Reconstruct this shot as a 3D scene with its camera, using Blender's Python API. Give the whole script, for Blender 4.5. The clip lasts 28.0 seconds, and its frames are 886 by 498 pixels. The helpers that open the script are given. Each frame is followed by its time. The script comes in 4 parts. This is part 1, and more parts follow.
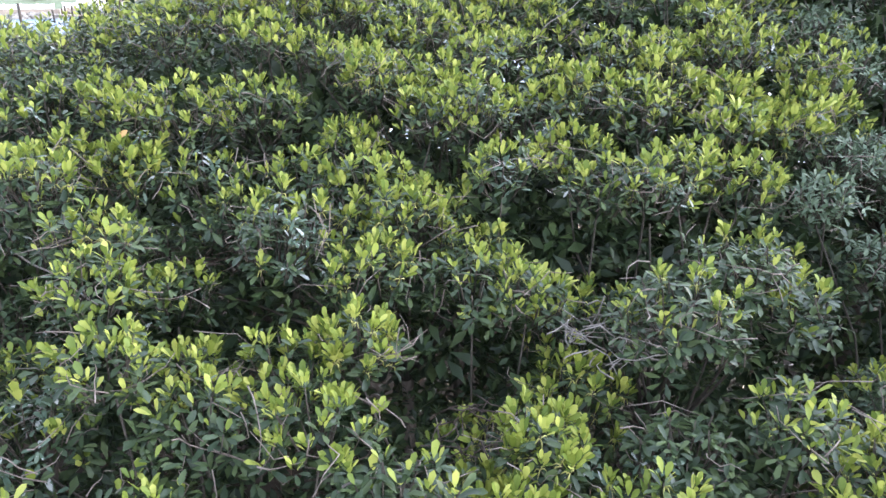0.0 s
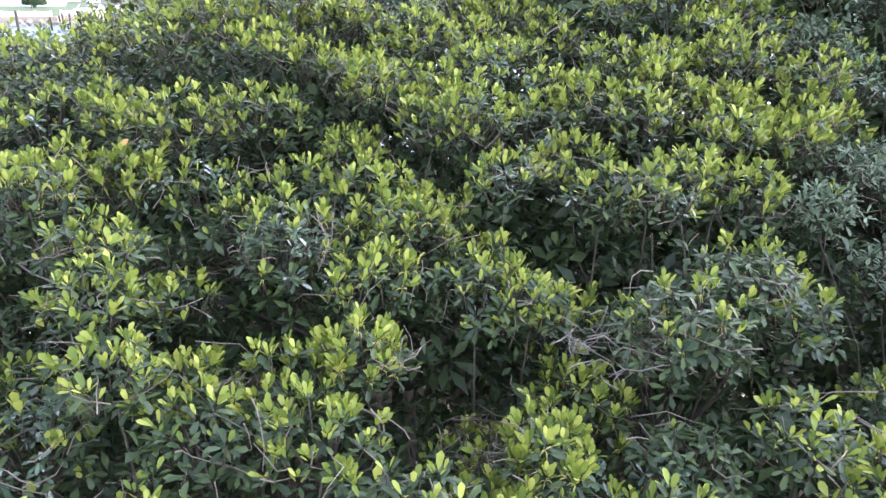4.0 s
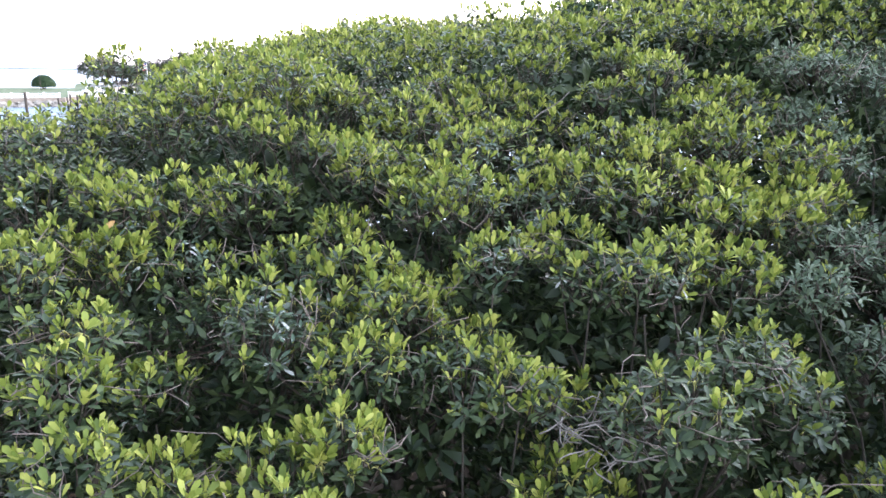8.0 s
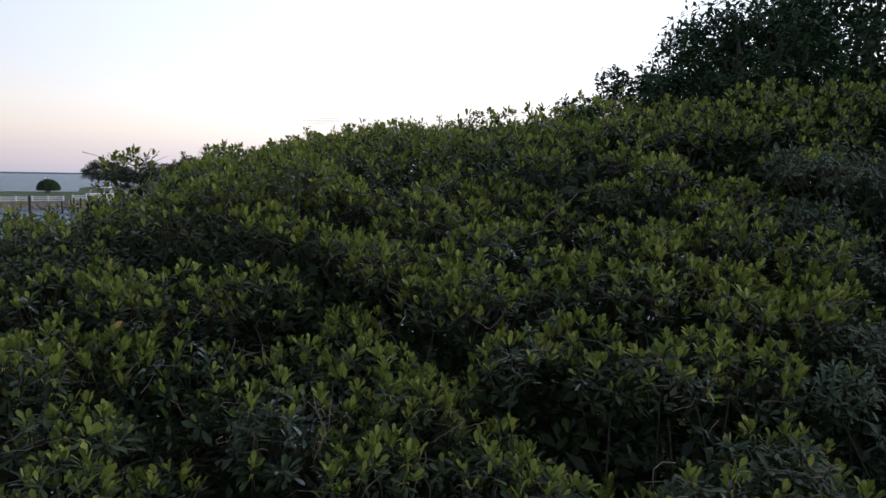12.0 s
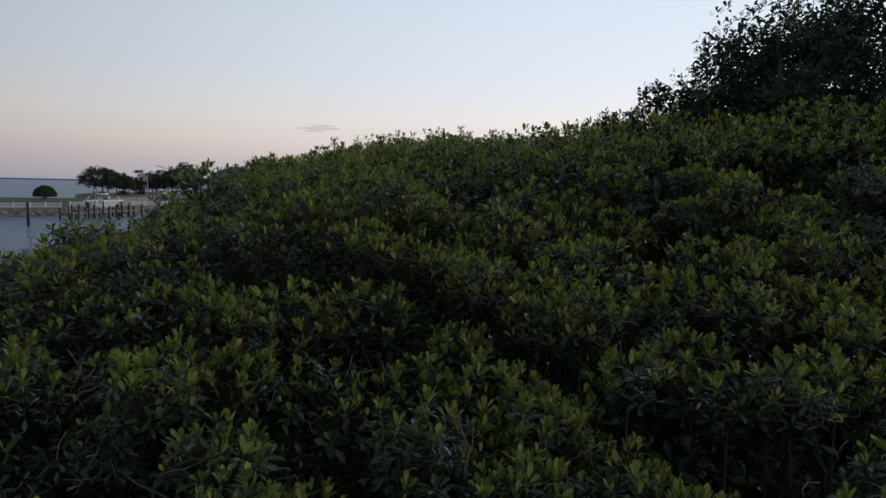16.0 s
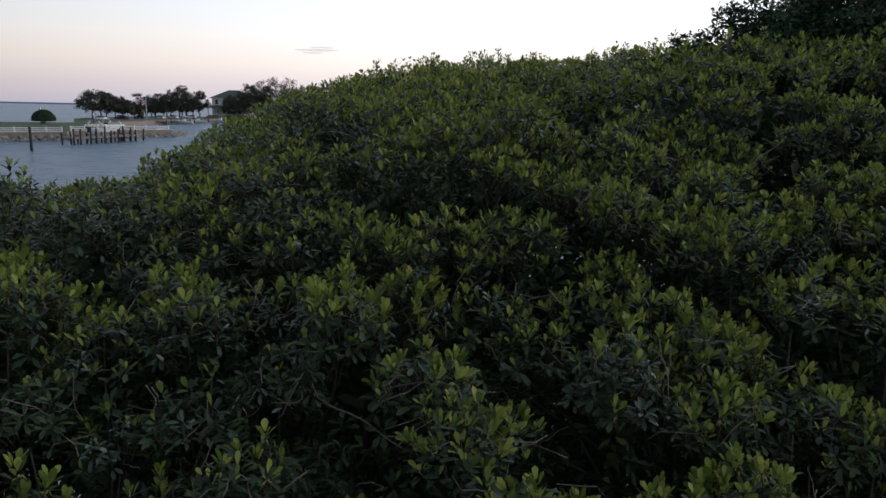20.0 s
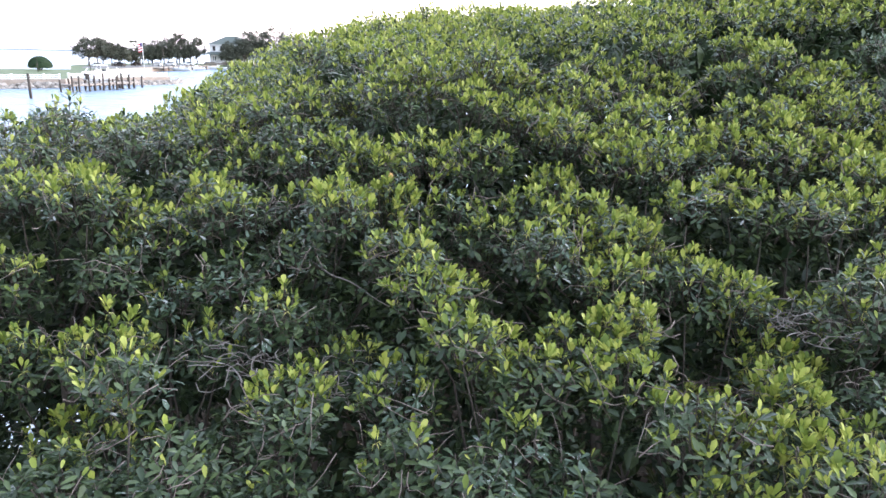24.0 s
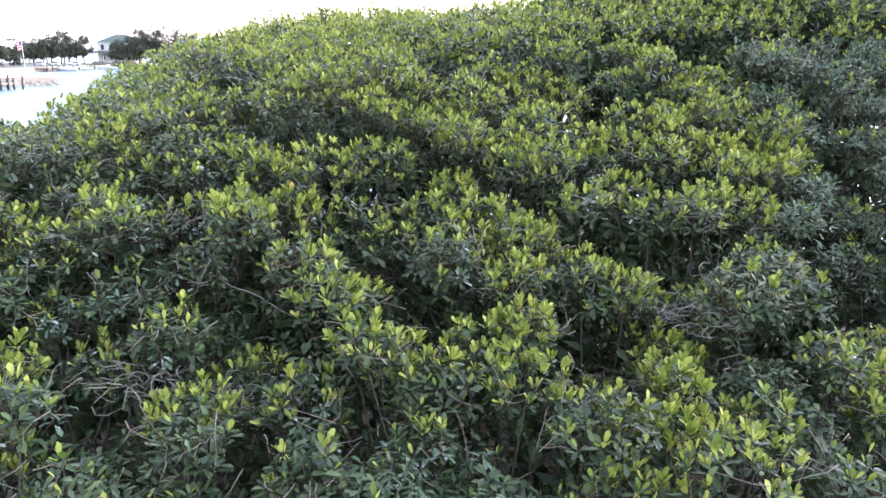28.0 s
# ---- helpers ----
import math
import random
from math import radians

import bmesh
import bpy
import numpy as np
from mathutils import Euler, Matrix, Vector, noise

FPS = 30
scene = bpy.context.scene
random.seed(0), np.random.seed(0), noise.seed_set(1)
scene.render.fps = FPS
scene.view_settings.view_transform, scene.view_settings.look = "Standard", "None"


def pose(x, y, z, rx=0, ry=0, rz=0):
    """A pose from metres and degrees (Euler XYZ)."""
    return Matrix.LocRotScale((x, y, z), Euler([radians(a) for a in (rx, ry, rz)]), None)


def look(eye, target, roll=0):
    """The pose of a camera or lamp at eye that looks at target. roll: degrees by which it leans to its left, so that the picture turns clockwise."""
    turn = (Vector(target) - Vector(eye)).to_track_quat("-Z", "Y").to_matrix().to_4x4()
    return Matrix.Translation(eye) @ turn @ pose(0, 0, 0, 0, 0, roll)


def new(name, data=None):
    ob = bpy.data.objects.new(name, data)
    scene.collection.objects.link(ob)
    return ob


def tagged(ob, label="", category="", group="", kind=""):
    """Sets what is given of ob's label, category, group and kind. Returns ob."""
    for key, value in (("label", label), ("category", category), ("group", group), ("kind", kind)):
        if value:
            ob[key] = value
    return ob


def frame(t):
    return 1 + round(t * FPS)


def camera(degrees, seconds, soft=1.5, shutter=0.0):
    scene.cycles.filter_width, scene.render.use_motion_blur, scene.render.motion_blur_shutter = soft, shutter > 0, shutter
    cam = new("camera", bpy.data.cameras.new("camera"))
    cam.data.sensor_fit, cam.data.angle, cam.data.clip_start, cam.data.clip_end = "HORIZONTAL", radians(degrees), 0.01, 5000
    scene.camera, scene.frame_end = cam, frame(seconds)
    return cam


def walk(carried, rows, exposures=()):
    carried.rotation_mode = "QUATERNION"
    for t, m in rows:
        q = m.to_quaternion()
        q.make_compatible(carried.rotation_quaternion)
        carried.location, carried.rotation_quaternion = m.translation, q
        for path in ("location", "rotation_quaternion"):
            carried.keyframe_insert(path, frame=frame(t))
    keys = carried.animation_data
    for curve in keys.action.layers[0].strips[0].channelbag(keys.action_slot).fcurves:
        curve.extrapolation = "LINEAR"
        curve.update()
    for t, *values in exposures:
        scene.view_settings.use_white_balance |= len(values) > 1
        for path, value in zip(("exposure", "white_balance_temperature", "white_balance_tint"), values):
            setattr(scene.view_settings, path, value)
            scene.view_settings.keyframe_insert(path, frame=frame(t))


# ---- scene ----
cam = camera(64.0, 28.0, soft=1.5)
PATH = [
    (0, (-0.027, -0.081, 7.165), (-0.036, 1.793, 6.465), 0.9),
    (0.5, (-0.073, -0.108, 7.121), (-0.079, 1.77, 6.433), 0.9),
    (1, (-0.085, -0.138, 7.131), (-0.091, 1.736, 6.433), 1.1),
    (1.5, (-0.067, -0.201, 7.128), (-0.076, 1.675, 6.435), 1.0),
    (2, (-0.056, -0.253, 7.164), (-0.058, 1.621, 6.465), 1.2),
    (2.5, (-0.031, -0.274, 7.173), (-0.033, 1.6, 6.476), 1.1),
    (3, (-0.014, -0.189, 7.204), (-0.019, 1.684, 6.501), 0.9),
    (3.5, (-0.051, -0.116, 7.183), (-0.051, 1.761, 6.491), 1.0),
    (5.5, (-0.059, -0.007, 7.163), (-0.065, 1.884, 6.515), 1.0),
    (6, (-0.036, -0.011, 7.179), (-0.047, 1.889, 6.555), 0.8),
    (6.5, (-0.009, -0.016, 7.198), (-0.017, 1.895, 6.608), 0.8),
    (7, (0.002, 0.001, 7.19), (-0.003, 1.923, 6.64), 1.0),
    (7.5, (-0.001, 0.017, 7.193), (0.0, 1.95, 6.679), 1.0),
    (8, (0.0, 0.0, 7.19), (0.0, 1.942, 6.712), 0.9),
    (8.5, (-0.02, 0.025, 7.196), (-0.018, 1.977, 6.756), 1.1),
    (9, (-0.04, 0.037, 7.191), (-0.038, 1.995, 6.782), 1.0),
    (9.5, (-0.061, 0.032, 7.167), (-0.061, 1.997, 6.795), 1.0),
    (10, (-0.065, 0.038, 7.147), (-0.062, 2.01, 6.811), 1.1),
    (10.5, (-0.047, 0.022, 7.145), (-0.043, 1.999, 6.843), 1.0),
    (11, (-0.033, 0.025, 7.158), (-0.019, 2.007, 6.891), 1.0),
    (11.5, (-0.02, 0.041, 7.174), (-0.015, 2.027, 6.94), 0.9),
    (12, (-0.1, 0.061, 7.168), (-0.095, 2.052, 6.971), 0.9),
    (12.5, (-0.266, 0.064, 7.17), (-0.257, 2.056, 6.995), 1.0),
    (13, (-0.479, 0.056, 7.181), (-0.463, 2.048, 7.003), 0.8),
    (13.5, (-0.671, 0.045, 7.196), (-0.658, 2.037, 7.021), 0.9),
    (15.5, (-0.75, 0.045, 7.199), (-0.732, 2.037, 7.025), 1.1),
    (16, (-0.775, 0.027, 7.219), (-0.756, 2.019, 7.045), 1.2),
    (16.5, (-0.851, 0.015, 7.241), (-0.831, 2.007, 7.065), 1.1),
    (17, (-0.967, 0.019, 7.242), (-0.948, 2.011, 7.066), 1.0),
    (17.5, (-1.093, 0.016, 7.228), (-1.073, 2.008, 7.052), 1.2),
    (18, (-1.233, 0.009, 7.208), (-1.211, 1.999, 7.013), 1.2),
    (18.5, (-1.381, 0.009, 7.211), (-1.36, 1.994, 6.967), 1.2),
    (19, (-1.527, 0.004, 7.219), (-1.504, 1.982, 6.926), 1.2),
    (19.5, (-1.668, 0.018, 7.212), (-1.642, 1.989, 6.873), 1.3),
    (20, (-1.692, 0.036, 7.214), (-1.671, 1.999, 6.832), 1.2),
    (20.5, (-1.686, 0.035, 7.195), (-1.66, 1.991, 6.775), 1.5),
    (21, (-1.64, -0.085, 7.196), (-1.614, 1.861, 6.737), 1.4),
    (21.5, (-1.602, -0.527, 7.201), (-1.577, 1.41, 6.702), 1.4),
    (23.5, (-1.537, -1.156, 7.198), (-1.513, 0.774, 6.674), 1.1),
    (24, (-1.51, -1.149, 7.169), (-1.489, 0.782, 6.648), 1.2),
    (24.5, (-1.533, -1.17, 7.18), (-1.46, 0.759, 6.656), 1.0),
    (25, (-1.542, -1.204, 7.187), (-1.373, 0.719, 6.665), 1.1),
    (25.5, (-1.543, -1.255, 7.18), (-1.283, 0.659, 6.661), 1.1),
    (26, (-1.507, -1.249, 7.184), (-1.232, 0.663, 6.665), 1.1),
    (26.5, (-1.466, -1.215, 7.195), (-1.192, 0.697, 6.676), 1.1),
    (27, (-1.443, -1.197, 7.218), (-1.168, 0.715, 6.699), 1.1),
    (27.5, (-1.449, -1.192, 7.237), (-1.175, 0.72, 6.717), 1.1),
    (28, (-1.47, -1.207, 7.234), (-1.196, 0.705, 6.716), 1.2),
]
EXPOSURES = [(0, 3.82, 6500, 19), (6, 3.72, 6500, 19), (8, 3.52, 6500, 19), (10, 2.55, 6500, 18), (11, 1.5, 6500, 17), (12, 0.74, 6500, 15), (13, 0.2, 6500, 14), (17, 0.02, 6500, 14), (18.5, 0.1, 6500, 14), (20, 0.55, 6500, 14), (21, 1.5, 6500, 16), (24, 3.38, 6500, 19), (28, 3.56, 6500, 19)]
walk(cam, [(t, look(eye, target, roll)) for t, eye, target, roll in PATH], EXPOSURES)
scene.view_settings.exposure = 0.0

# ---- light ----
SUN_AZ, SUN_EL = radians(55), radians(3)          # to the right of +y, just over the horizon
world = bpy.data.worlds.new("world")
scene.world = world
world.use_nodes = True
wt = world.node_tree
sky = wt.nodes.new("ShaderNodeTexSky")
sky.sky_type = "NISHITA"
sky.sun_disc = False
sky.sun_elevation, sky.sun_rotation = SUN_EL, SUN_AZ
sky.altitude, sky.air_density, sky.dust_density, sky.ozone_density = 0, 1.0, 0.6, 2.5
# dusk haze: lilac at the horizon, pink and cream above it, pale blue overhead, lighter towards the sun
way = wt.nodes.new("ShaderNodeTexCoord").outputs["Generated"]
axes = wt.nodes.new("ShaderNodeSeparateXYZ")
wt.links.new(way, axes.inputs[0])
haze = wt.nodes.new("ShaderNodeValToRGB")
stops = ((0.0, (0.35, 0.36, 0.44)), (0.028, (0.45, 0.42, 0.46)), (0.058, (0.575, 0.52, 0.50)), (0.09, (0.60, 0.58, 0.57)), (0.14, (0.555, 0.585, 0.625)),
         (0.28, (0.49, 0.56, 0.63)), (0.5, (0.31, 0.36, 0.42)), (1.0, (0.15, 0.18, 0.21)))
while len(haze.color_ramp.elements) < len(stops):
    haze.color_ramp.elements.new(0.5)
for el, (pos, col) in zip(haze.color_ramp.elements, stops):
    el.position, el.color = pos, (*col, 1)
wt.links.new(axes.outputs["Z"], haze.inputs["Fac"])
toward = wt.nodes.new("ShaderNodeVectorMath")
toward.operation = "DOT_PRODUCT"
wt.links.new(way, toward.inputs[0])
toward.inputs[1].default_value = (math.sin(SUN_AZ), math.cos(SUN_AZ), 0)
glow = wt.nodes.new("ShaderNodeMapRange")
glow.interpolation_type = "SMOOTHSTEP"
for key, value in (("From Min", -1.0), ("From Max", 1.0), ("To Min", 1.7), ("To Max", 8.8)):
    glow.inputs[key].default_value = value
wt.links.new(toward.outputs["Value"], glow.inputs["Value"])
lit = wt.nodes.new("ShaderNodeVectorMath")
lit.operation = "SCALE"
wt.links.new(haze.outputs["Color"], lit.inputs[0])
wt.links.new(glow.outputs["Result"], lit.inputs["Scale"])
dim = wt.nodes.new("ShaderNodeVectorMath")
dim.operation = "MULTIPLY_ADD"
wt.links.new(sky.outputs["Color"], dim.inputs[0])
dim.inputs[1].default_value = (0.3, 0.3, 0.3)
wt.links.new(lit.outputs[0], dim.inputs[2])
wt.nodes["Background"].inputs["Strength"].default_value = 0.15
wt.links.new(dim.outputs[0], wt.nodes["Background"].inputs["Color"])
sun = new("sun", bpy.data.lights.new("sun", "SUN"))
sun.data.energy, sun.data.angle, sun.data.color = 0.5, radians(20), (1.0, 0.84, 0.68)
sun.matrix_world = look((0, 0, 30), (-30 * math.sin(SUN_AZ), -30 * math.cos(SUN_AZ), 30 - 30 * math.tan(SUN_EL + radians(6))))


# ---- materials ----
class Nodes:
    def __init__(self, name):
        self.mat = bpy.data.materials.new(name)
        self.mat.use_nodes = True
        self.tree = self.mat.node_tree
        self.bsdf = self.tree.nodes["Principled BSDF"]

    def add(self, kind, **inputs):
        node = self.tree.nodes.new(kind)
        for key, value in inputs.items():
            sock = node.inputs[key.replace("_", " ")]
            if isinstance(value, bpy.types.NodeSocket):
                self.tree.links.new(value, sock)
            else:
                sock.default_value = value
        return node

    def link(self, a, b):
        self.tree.links.new(a, b)

    def ramp(self, fac, *stops):
        node = self.tree.nodes.new("ShaderNodeValToRGB")
        els = node.color_ramp.elements
        while len(els) < len(stops):
            els.new(0.5)
        for el, (pos, col) in zip(els, stops):
            el.position, el.color = pos, (*col, 1)
        self.link(fac, node.inputs["Fac"])
        return node.outputs["Color"]

    def noise(self, scale, detail=4.0, rough=0.6):
        where = self.tree.nodes.new("ShaderNodeTexCoord")
        node = self.add("ShaderNodeTexNoise", Vector=where.outputs["Object"], Scale=scale, Detail=detail, Roughness=rough)
        return node.outputs["Fac"]

    def bump(self, height, strength, distance):
        node = self.add("ShaderNodeBump", Strength=strength, Distance=distance, Height=height)
        self.link(node.outputs["Normal"], self.bsdf.inputs["Normal"])

    def math(self, op, a, b):
        node = self.tree.nodes.new("ShaderNodeMath")
        node.operation = op
        for sock, value in zip(node.inputs, (a, b)):
            if isinstance(value, bpy.types.NodeSocket):
                self.link(value, sock)
            else:
                sock.default_value = value
        return node.outputs[0]

    def mix(self, fac, a, b):
        node = self.tree.nodes.new("ShaderNodeMix")
        node.data_type = "RGBA"
        for sock, value in ((node.inputs[0], fac), (node.inputs[6], a), (node.inputs[7], b)):
            if isinstance(value, bpy.types.NodeSocket):
                self.link(value, sock)
            else:
                sock.default_value = (*value, 1) if isinstance(value, tuple) else value
        return node.outputs[2]

    def chance(self):
        """A random number that differs from leaf to leaf and from object to object."""
        island = self.tree.nodes.new("ShaderNodeNewGeometry").outputs["Random Per Island"]
        thing = self.tree.nodes.new("ShaderNodeObjectInfo").outputs["Random"]
        return self.math("FRACT", self.math("ADD", island, thing), 0.0)


def surface(name, *stops, scale=3.0, rough=0.7, metal=0.0, bump=0.0, detail=5.0, spec=0.5):
    """A plain mottled surface: colours by noise at two scales, with fine relief."""
    n = Nodes(name)
    big, fine = n.noise(scale, detail), n.noise(scale * 9, 3.0)
    mixed = n.math("ADD", n.math("MULTIPLY", big, 0.7), n.math("MULTIPLY", fine, 0.3))
    k = len(stops)
    n.link(n.ramp(mixed, *((0.3 + 0.4 * i / max(1, k - 1), c) for i, c in enumerate(stops))), n.bsdf.inputs["Base Color"])
    n.bsdf.inputs["Roughness"].default_value = rough
    n.bsdf.inputs["Metallic"].default_value = metal
    n.bsdf.inputs["Specular IOR Level"].default_value = spec
    if bump:
        n.bump(fine, bump, 0.02)
    return n.mat


def leaf_material(name, dark, mid, light, rough, through_share, stain=0.0, gloss=0.5):
    n = Nodes(name)
    tone = n.ramp(n.chance(), (0.0, dark), (0.55, mid), (1.0, light))
    blotch = n.noise(28.0, 3.0)
    tone = n.mix(n.math("MULTIPLY", n.math("GREATER_THAN", blotch, 0.62), 0.25), tone, (dark[0] * 1.5, dark[1] * 1.1, dark[2]))
    if stain:
        splash = n.noise(16.0, 4.0, 0.7)
        mask = n.math("GREATER_THAN", splash, 1.0 - stain)
        tone = n.mix(n.math("MULTIPLY", mask, 0.85), tone, (0.36, 0.365, 0.35))
    n.link(tone, n.bsdf.inputs["Base Color"])
    n.bsdf.inputs["Roughness"].default_value = rough
    n.bsdf.inputs["Specular IOR Level"].default_value = gloss
    n.bump(n.noise(60.0, 2.0), 0.35, 0.004)
    glow = n.add("ShaderNodeBsdfTranslucent", Color=tone)
    both = n.tree.nodes.new("ShaderNodeMixShader")
    both.inputs[0].default_value = through_share
    n.link(n.bsdf.outputs[0], both.inputs[1])
    n.link(glow.outputs[0], both.inputs[2])
    n.link(both.outputs[0], n.tree.nodes["Material Output"].inputs["Surface"])
    return n.mat


M = {}
M["mature"] = leaf_material("mature_leaf", (0.018, 0.033, 0.016), (0.041, 0.067, 0.028), (0.088, 0.121, 0.046), 0.34, 0.17, gloss=0.36)
M["young"] = leaf_material("young_leaf", (0.10, 0.148, 0.031), (0.25, 0.298, 0.056), (0.465, 0.472, 0.12), 0.45, 0.28, gloss=0.25)
M["stained"] = leaf_material("bird_stained_leaf", (0.05, 0.085, 0.055), (0.075, 0.11, 0.075), (0.11, 0.15, 0.11), 0.6, 0.10, stain=0.42, gloss=0.25)
# Grey-green by kind, lightened further to paint haze over the right side
M["grey"] = leaf_material("grey_green_leaf", (0.06, 0.095, 0.058), (0.105, 0.15, 0.09), (0.165, 0.21, 0.13), 0.5, 0.2)
M["tree_leaf"] = leaf_material("dark_tree_leaf", (0.018, 0.04, 0.018), (0.03, 0.065, 0.026), (0.045, 0.08, 0.032), 0.6, 0.08, gloss=0.2)
# Distance haze mixed into the leaf colour, so it is greyer and paler
M["hazed_leaf"] = leaf_material("hazed_shore_leaf", (0.052, 0.058, 0.042), (0.075, 0.083, 0.060), (0.105, 0.112, 0.080), 0.6, 0.2, gloss=0.2)
M["withered"] = leaf_material("withered_leaf", (0.38, 0.22, 0.07), (0.46, 0.28, 0.09), (0.52, 0.34, 0.12), 0.6, 0.25)
M["bloom"] = leaf_material("pale_sepal", (0.34, 0.34, 0.09), (0.42, 0.40, 0.13), (0.5, 0.46, 0.18), 0.6, 0.2)
M["twig"] = surface("twig_bark", (0.035, 0.026, 0.02), (0.07, 0.055, 0.042), (0.13, 0.105, 0.085), scale=14, rough=0.85, bump=0.4)
M["dead"] = surface("bleached_twig", (0.10, 0.085, 0.075), (0.19, 0.165, 0.15), (0.31, 0.28, 0.26), scale=18, rough=0.85, bump=0.4)
M["nest"] = surface("dark_stick", (0.05, 0.035, 0.03), (0.10, 0.07, 0.06), (0.16, 0.12, 0.10), scale=16, rough=0.9, bump=0.4)
M["dry"] = surface("dry_twig", (0.10, 0.075, 0.063), (0.20, 0.155, 0.135), (0.34, 0.285, 0.255), scale=14, rough=0.9, bump=0.4)
M["trunk"] = surface("mangrove_bark", (0.07, 0.055, 0.045), (0.14, 0.11, 0.09), (0.21, 0.18, 0.15), scale=6, rough=0.9, bump=0.6)
M["mud"] = surface("wet_mud", (0.018, 0.014, 0.011), (0.035, 0.028, 0.022), (0.055, 0.045, 0.035), scale=1.2, rough=0.9, bump=0.5, spec=0.15)
M["lawn"] = surface("lawn_grass", (0.03, 0.055, 0.016), (0.05, 0.085, 0.024), (0.075, 0.11, 0.035), scale=0.12, rough=0.9, bump=0.3)
M["stone"] = surface("riprap_stone", (0.14, 0.12, 0.10), (0.26, 0.23, 0.20), (0.38, 0.35, 0.31), scale=0.9, rough=0.9, bump=0.6)
M["concrete"] = surface("seawall_concrete", (0.19, 0.155, 0.125), (0.27, 0.225, 0.185), (0.34, 0.29, 0.245), scale=0.6, rough=0.9, bump=0.3)
M["asphalt"] = surface("pale_asphalt", (0.07, 0.07, 0.07), (0.11, 0.11, 0.11), (0.15, 0.15, 0.15), scale=0.2, rough=0.9)
M["white"] = surface("white_paint", (0.66, 0.66, 0.65), (0.76, 0.76, 0.75), (0.82, 0.82, 0.81), scale=0.8, rough=0.5)
M["pile"] = surface("tarred_pile", (0.025, 0.02, 0.016), (0.05, 0.04, 0.032), (0.09, 0.075, 0.06), scale=2.5, rough=0.85, bump=0.5)
M["deck"] = surface("weathered_deck", (0.16, 0.14, 0.12), (0.24, 0.21, 0.18), (0.33, 0.30, 0.27), scale=1.5, rough=0.85, bump=0.3)
M["roof"] = surface("green_metal_roof", (0.085, 0.10, 0.09), (0.105, 0.125, 0.113), (0.13, 0.15, 0.138), scale=0.7, rough=0.75, spec=0.2)
M["bark"] = surface("shore_tree_bark", (0.05, 0.04, 0.033), (0.09, 0.075, 0.06), (0.14, 0.12, 0.10), scale=1.4, rough=0.9, bump=0.5)
M["red"] = surface("red_cloth", (0.35, 0.03, 0.035), (0.45, 0.04, 0.045), (0.5, 0.06, 0.06), scale=1.0, rough=0.8)
M["blue"] = surface("blue_cloth", (0.02, 0.03, 0.12), (0.03, 0.045, 0.16), (0.04, 0.06, 0.2), scale=1.0, rough=0.8)
M["metal"] = surface("grey_metal", (0.35, 0.35, 0.36), (0.45, 0.45, 0.46), (0.55, 0.55, 0.56), scale=2.0, rough=0.4, metal=0.8)
# Pale blue air haze painted into the woods' colour
M["haze"] = surface("hazed_woods", (0.27, 0.32, 0.40), (0.30, 0.35, 0.43), (0.33, 0.38, 0.46), scale=0.01, rough=1.0)
veil = Nodes("thin_cloud")
veil.bsdf.inputs["Base Color"].default_value = (0.42, 0.40, 0.45, 1)
veil.bsdf.inputs["Roughness"].default_value = 1.0
veil.bsdf.inputs["Alpha"].default_value = 0.13
M["cloud"] = veil.mat
g = Nodes("window_glass")
g.bsdf.inputs["Base Color"].default_value = (0.02, 0.025, 0.03, 1)
g.bsdf.inputs["Roughness"].default_value = 0.06
M["glass"] = g.mat
g = Nodes("bay_water")
rip = g.tree.nodes.new("ShaderNodeTexCoord").outputs["Object"]
long = g.add("ShaderNodeMapping", Vector=rip, Scale=(0.55, 1.0, 1.0))
wave = g.add("ShaderNodeTexNoise", Vector=long.outputs[0], Scale=0.9, Detail=5.0, Roughness=0.62)
slow = g.add("ShaderNodeTexNoise", Vector=rip, Scale=0.025, Detail=3.0)
# Ripple glints painted into the water colour as stretched light and dark streaks
streak = g.add("ShaderNodeMapping", Vector=rip, Scale=(0.12, 0.5, 1.0))
ripple_paint = g.add("ShaderNodeTexNoise", Vector=streak.outputs[0], Scale=1.4, Detail=4.0, Roughness=0.65)
tint = g.mix(0.5, g.ramp(slow.outputs["Fac"], (0.35, (0.08, 0.135, 0.20)), (0.7, (0.11, 0.17, 0.24))),
             g.ramp(ripple_paint.outputs["Fac"], (0.35, (0.05, 0.10, 0.16)), (0.65, (0.15, 0.22, 0.30))))
ripple = g.add("ShaderNodeBump", Strength=0.9, Distance=0.9, Height=wave.outputs["Fac"]).outputs["Normal"]
depth = g.add("ShaderNodeBsdfDiffuse", Color=tint)
shine = g.add("ShaderNodeBsdfGlossy", Color=(0.86, 0.93, 1.0, 1), Roughness=0.16, Normal=ripple)
both = g.tree.nodes.new("ShaderNodeMixShader")
both.inputs[0].default_value = 0.32
g.link(depth.outputs[0], both.inputs[1])
g.link(shine.outputs[0], both.inputs[2])
g.link(both.outputs[0], g.tree.nodes["Material Output"].inputs["Surface"])
M["water"] = g.mat


# ---- mesh helpers ----
def part(name, bm, material, parent=None, label=""):
    """Links a bmesh as one mesh object under a thing or a part."""
    me = bpy.data.meshes.new(name)
    bm.to_mesh(me)
    bm.free()
    me.materials.append(material)
    ob = new(name, me)
    if parent:
        ob.parent = parent
    if label:
        ob["label"] = label
    return ob


def thing(name, label, category, group="", kind="", at=(0, 0, 0), turn=0.0):
    ob = new(name)
    ob.location, ob.rotation_euler = at, (0, 0, turn)
    return tagged(ob, label, category, group, kind)


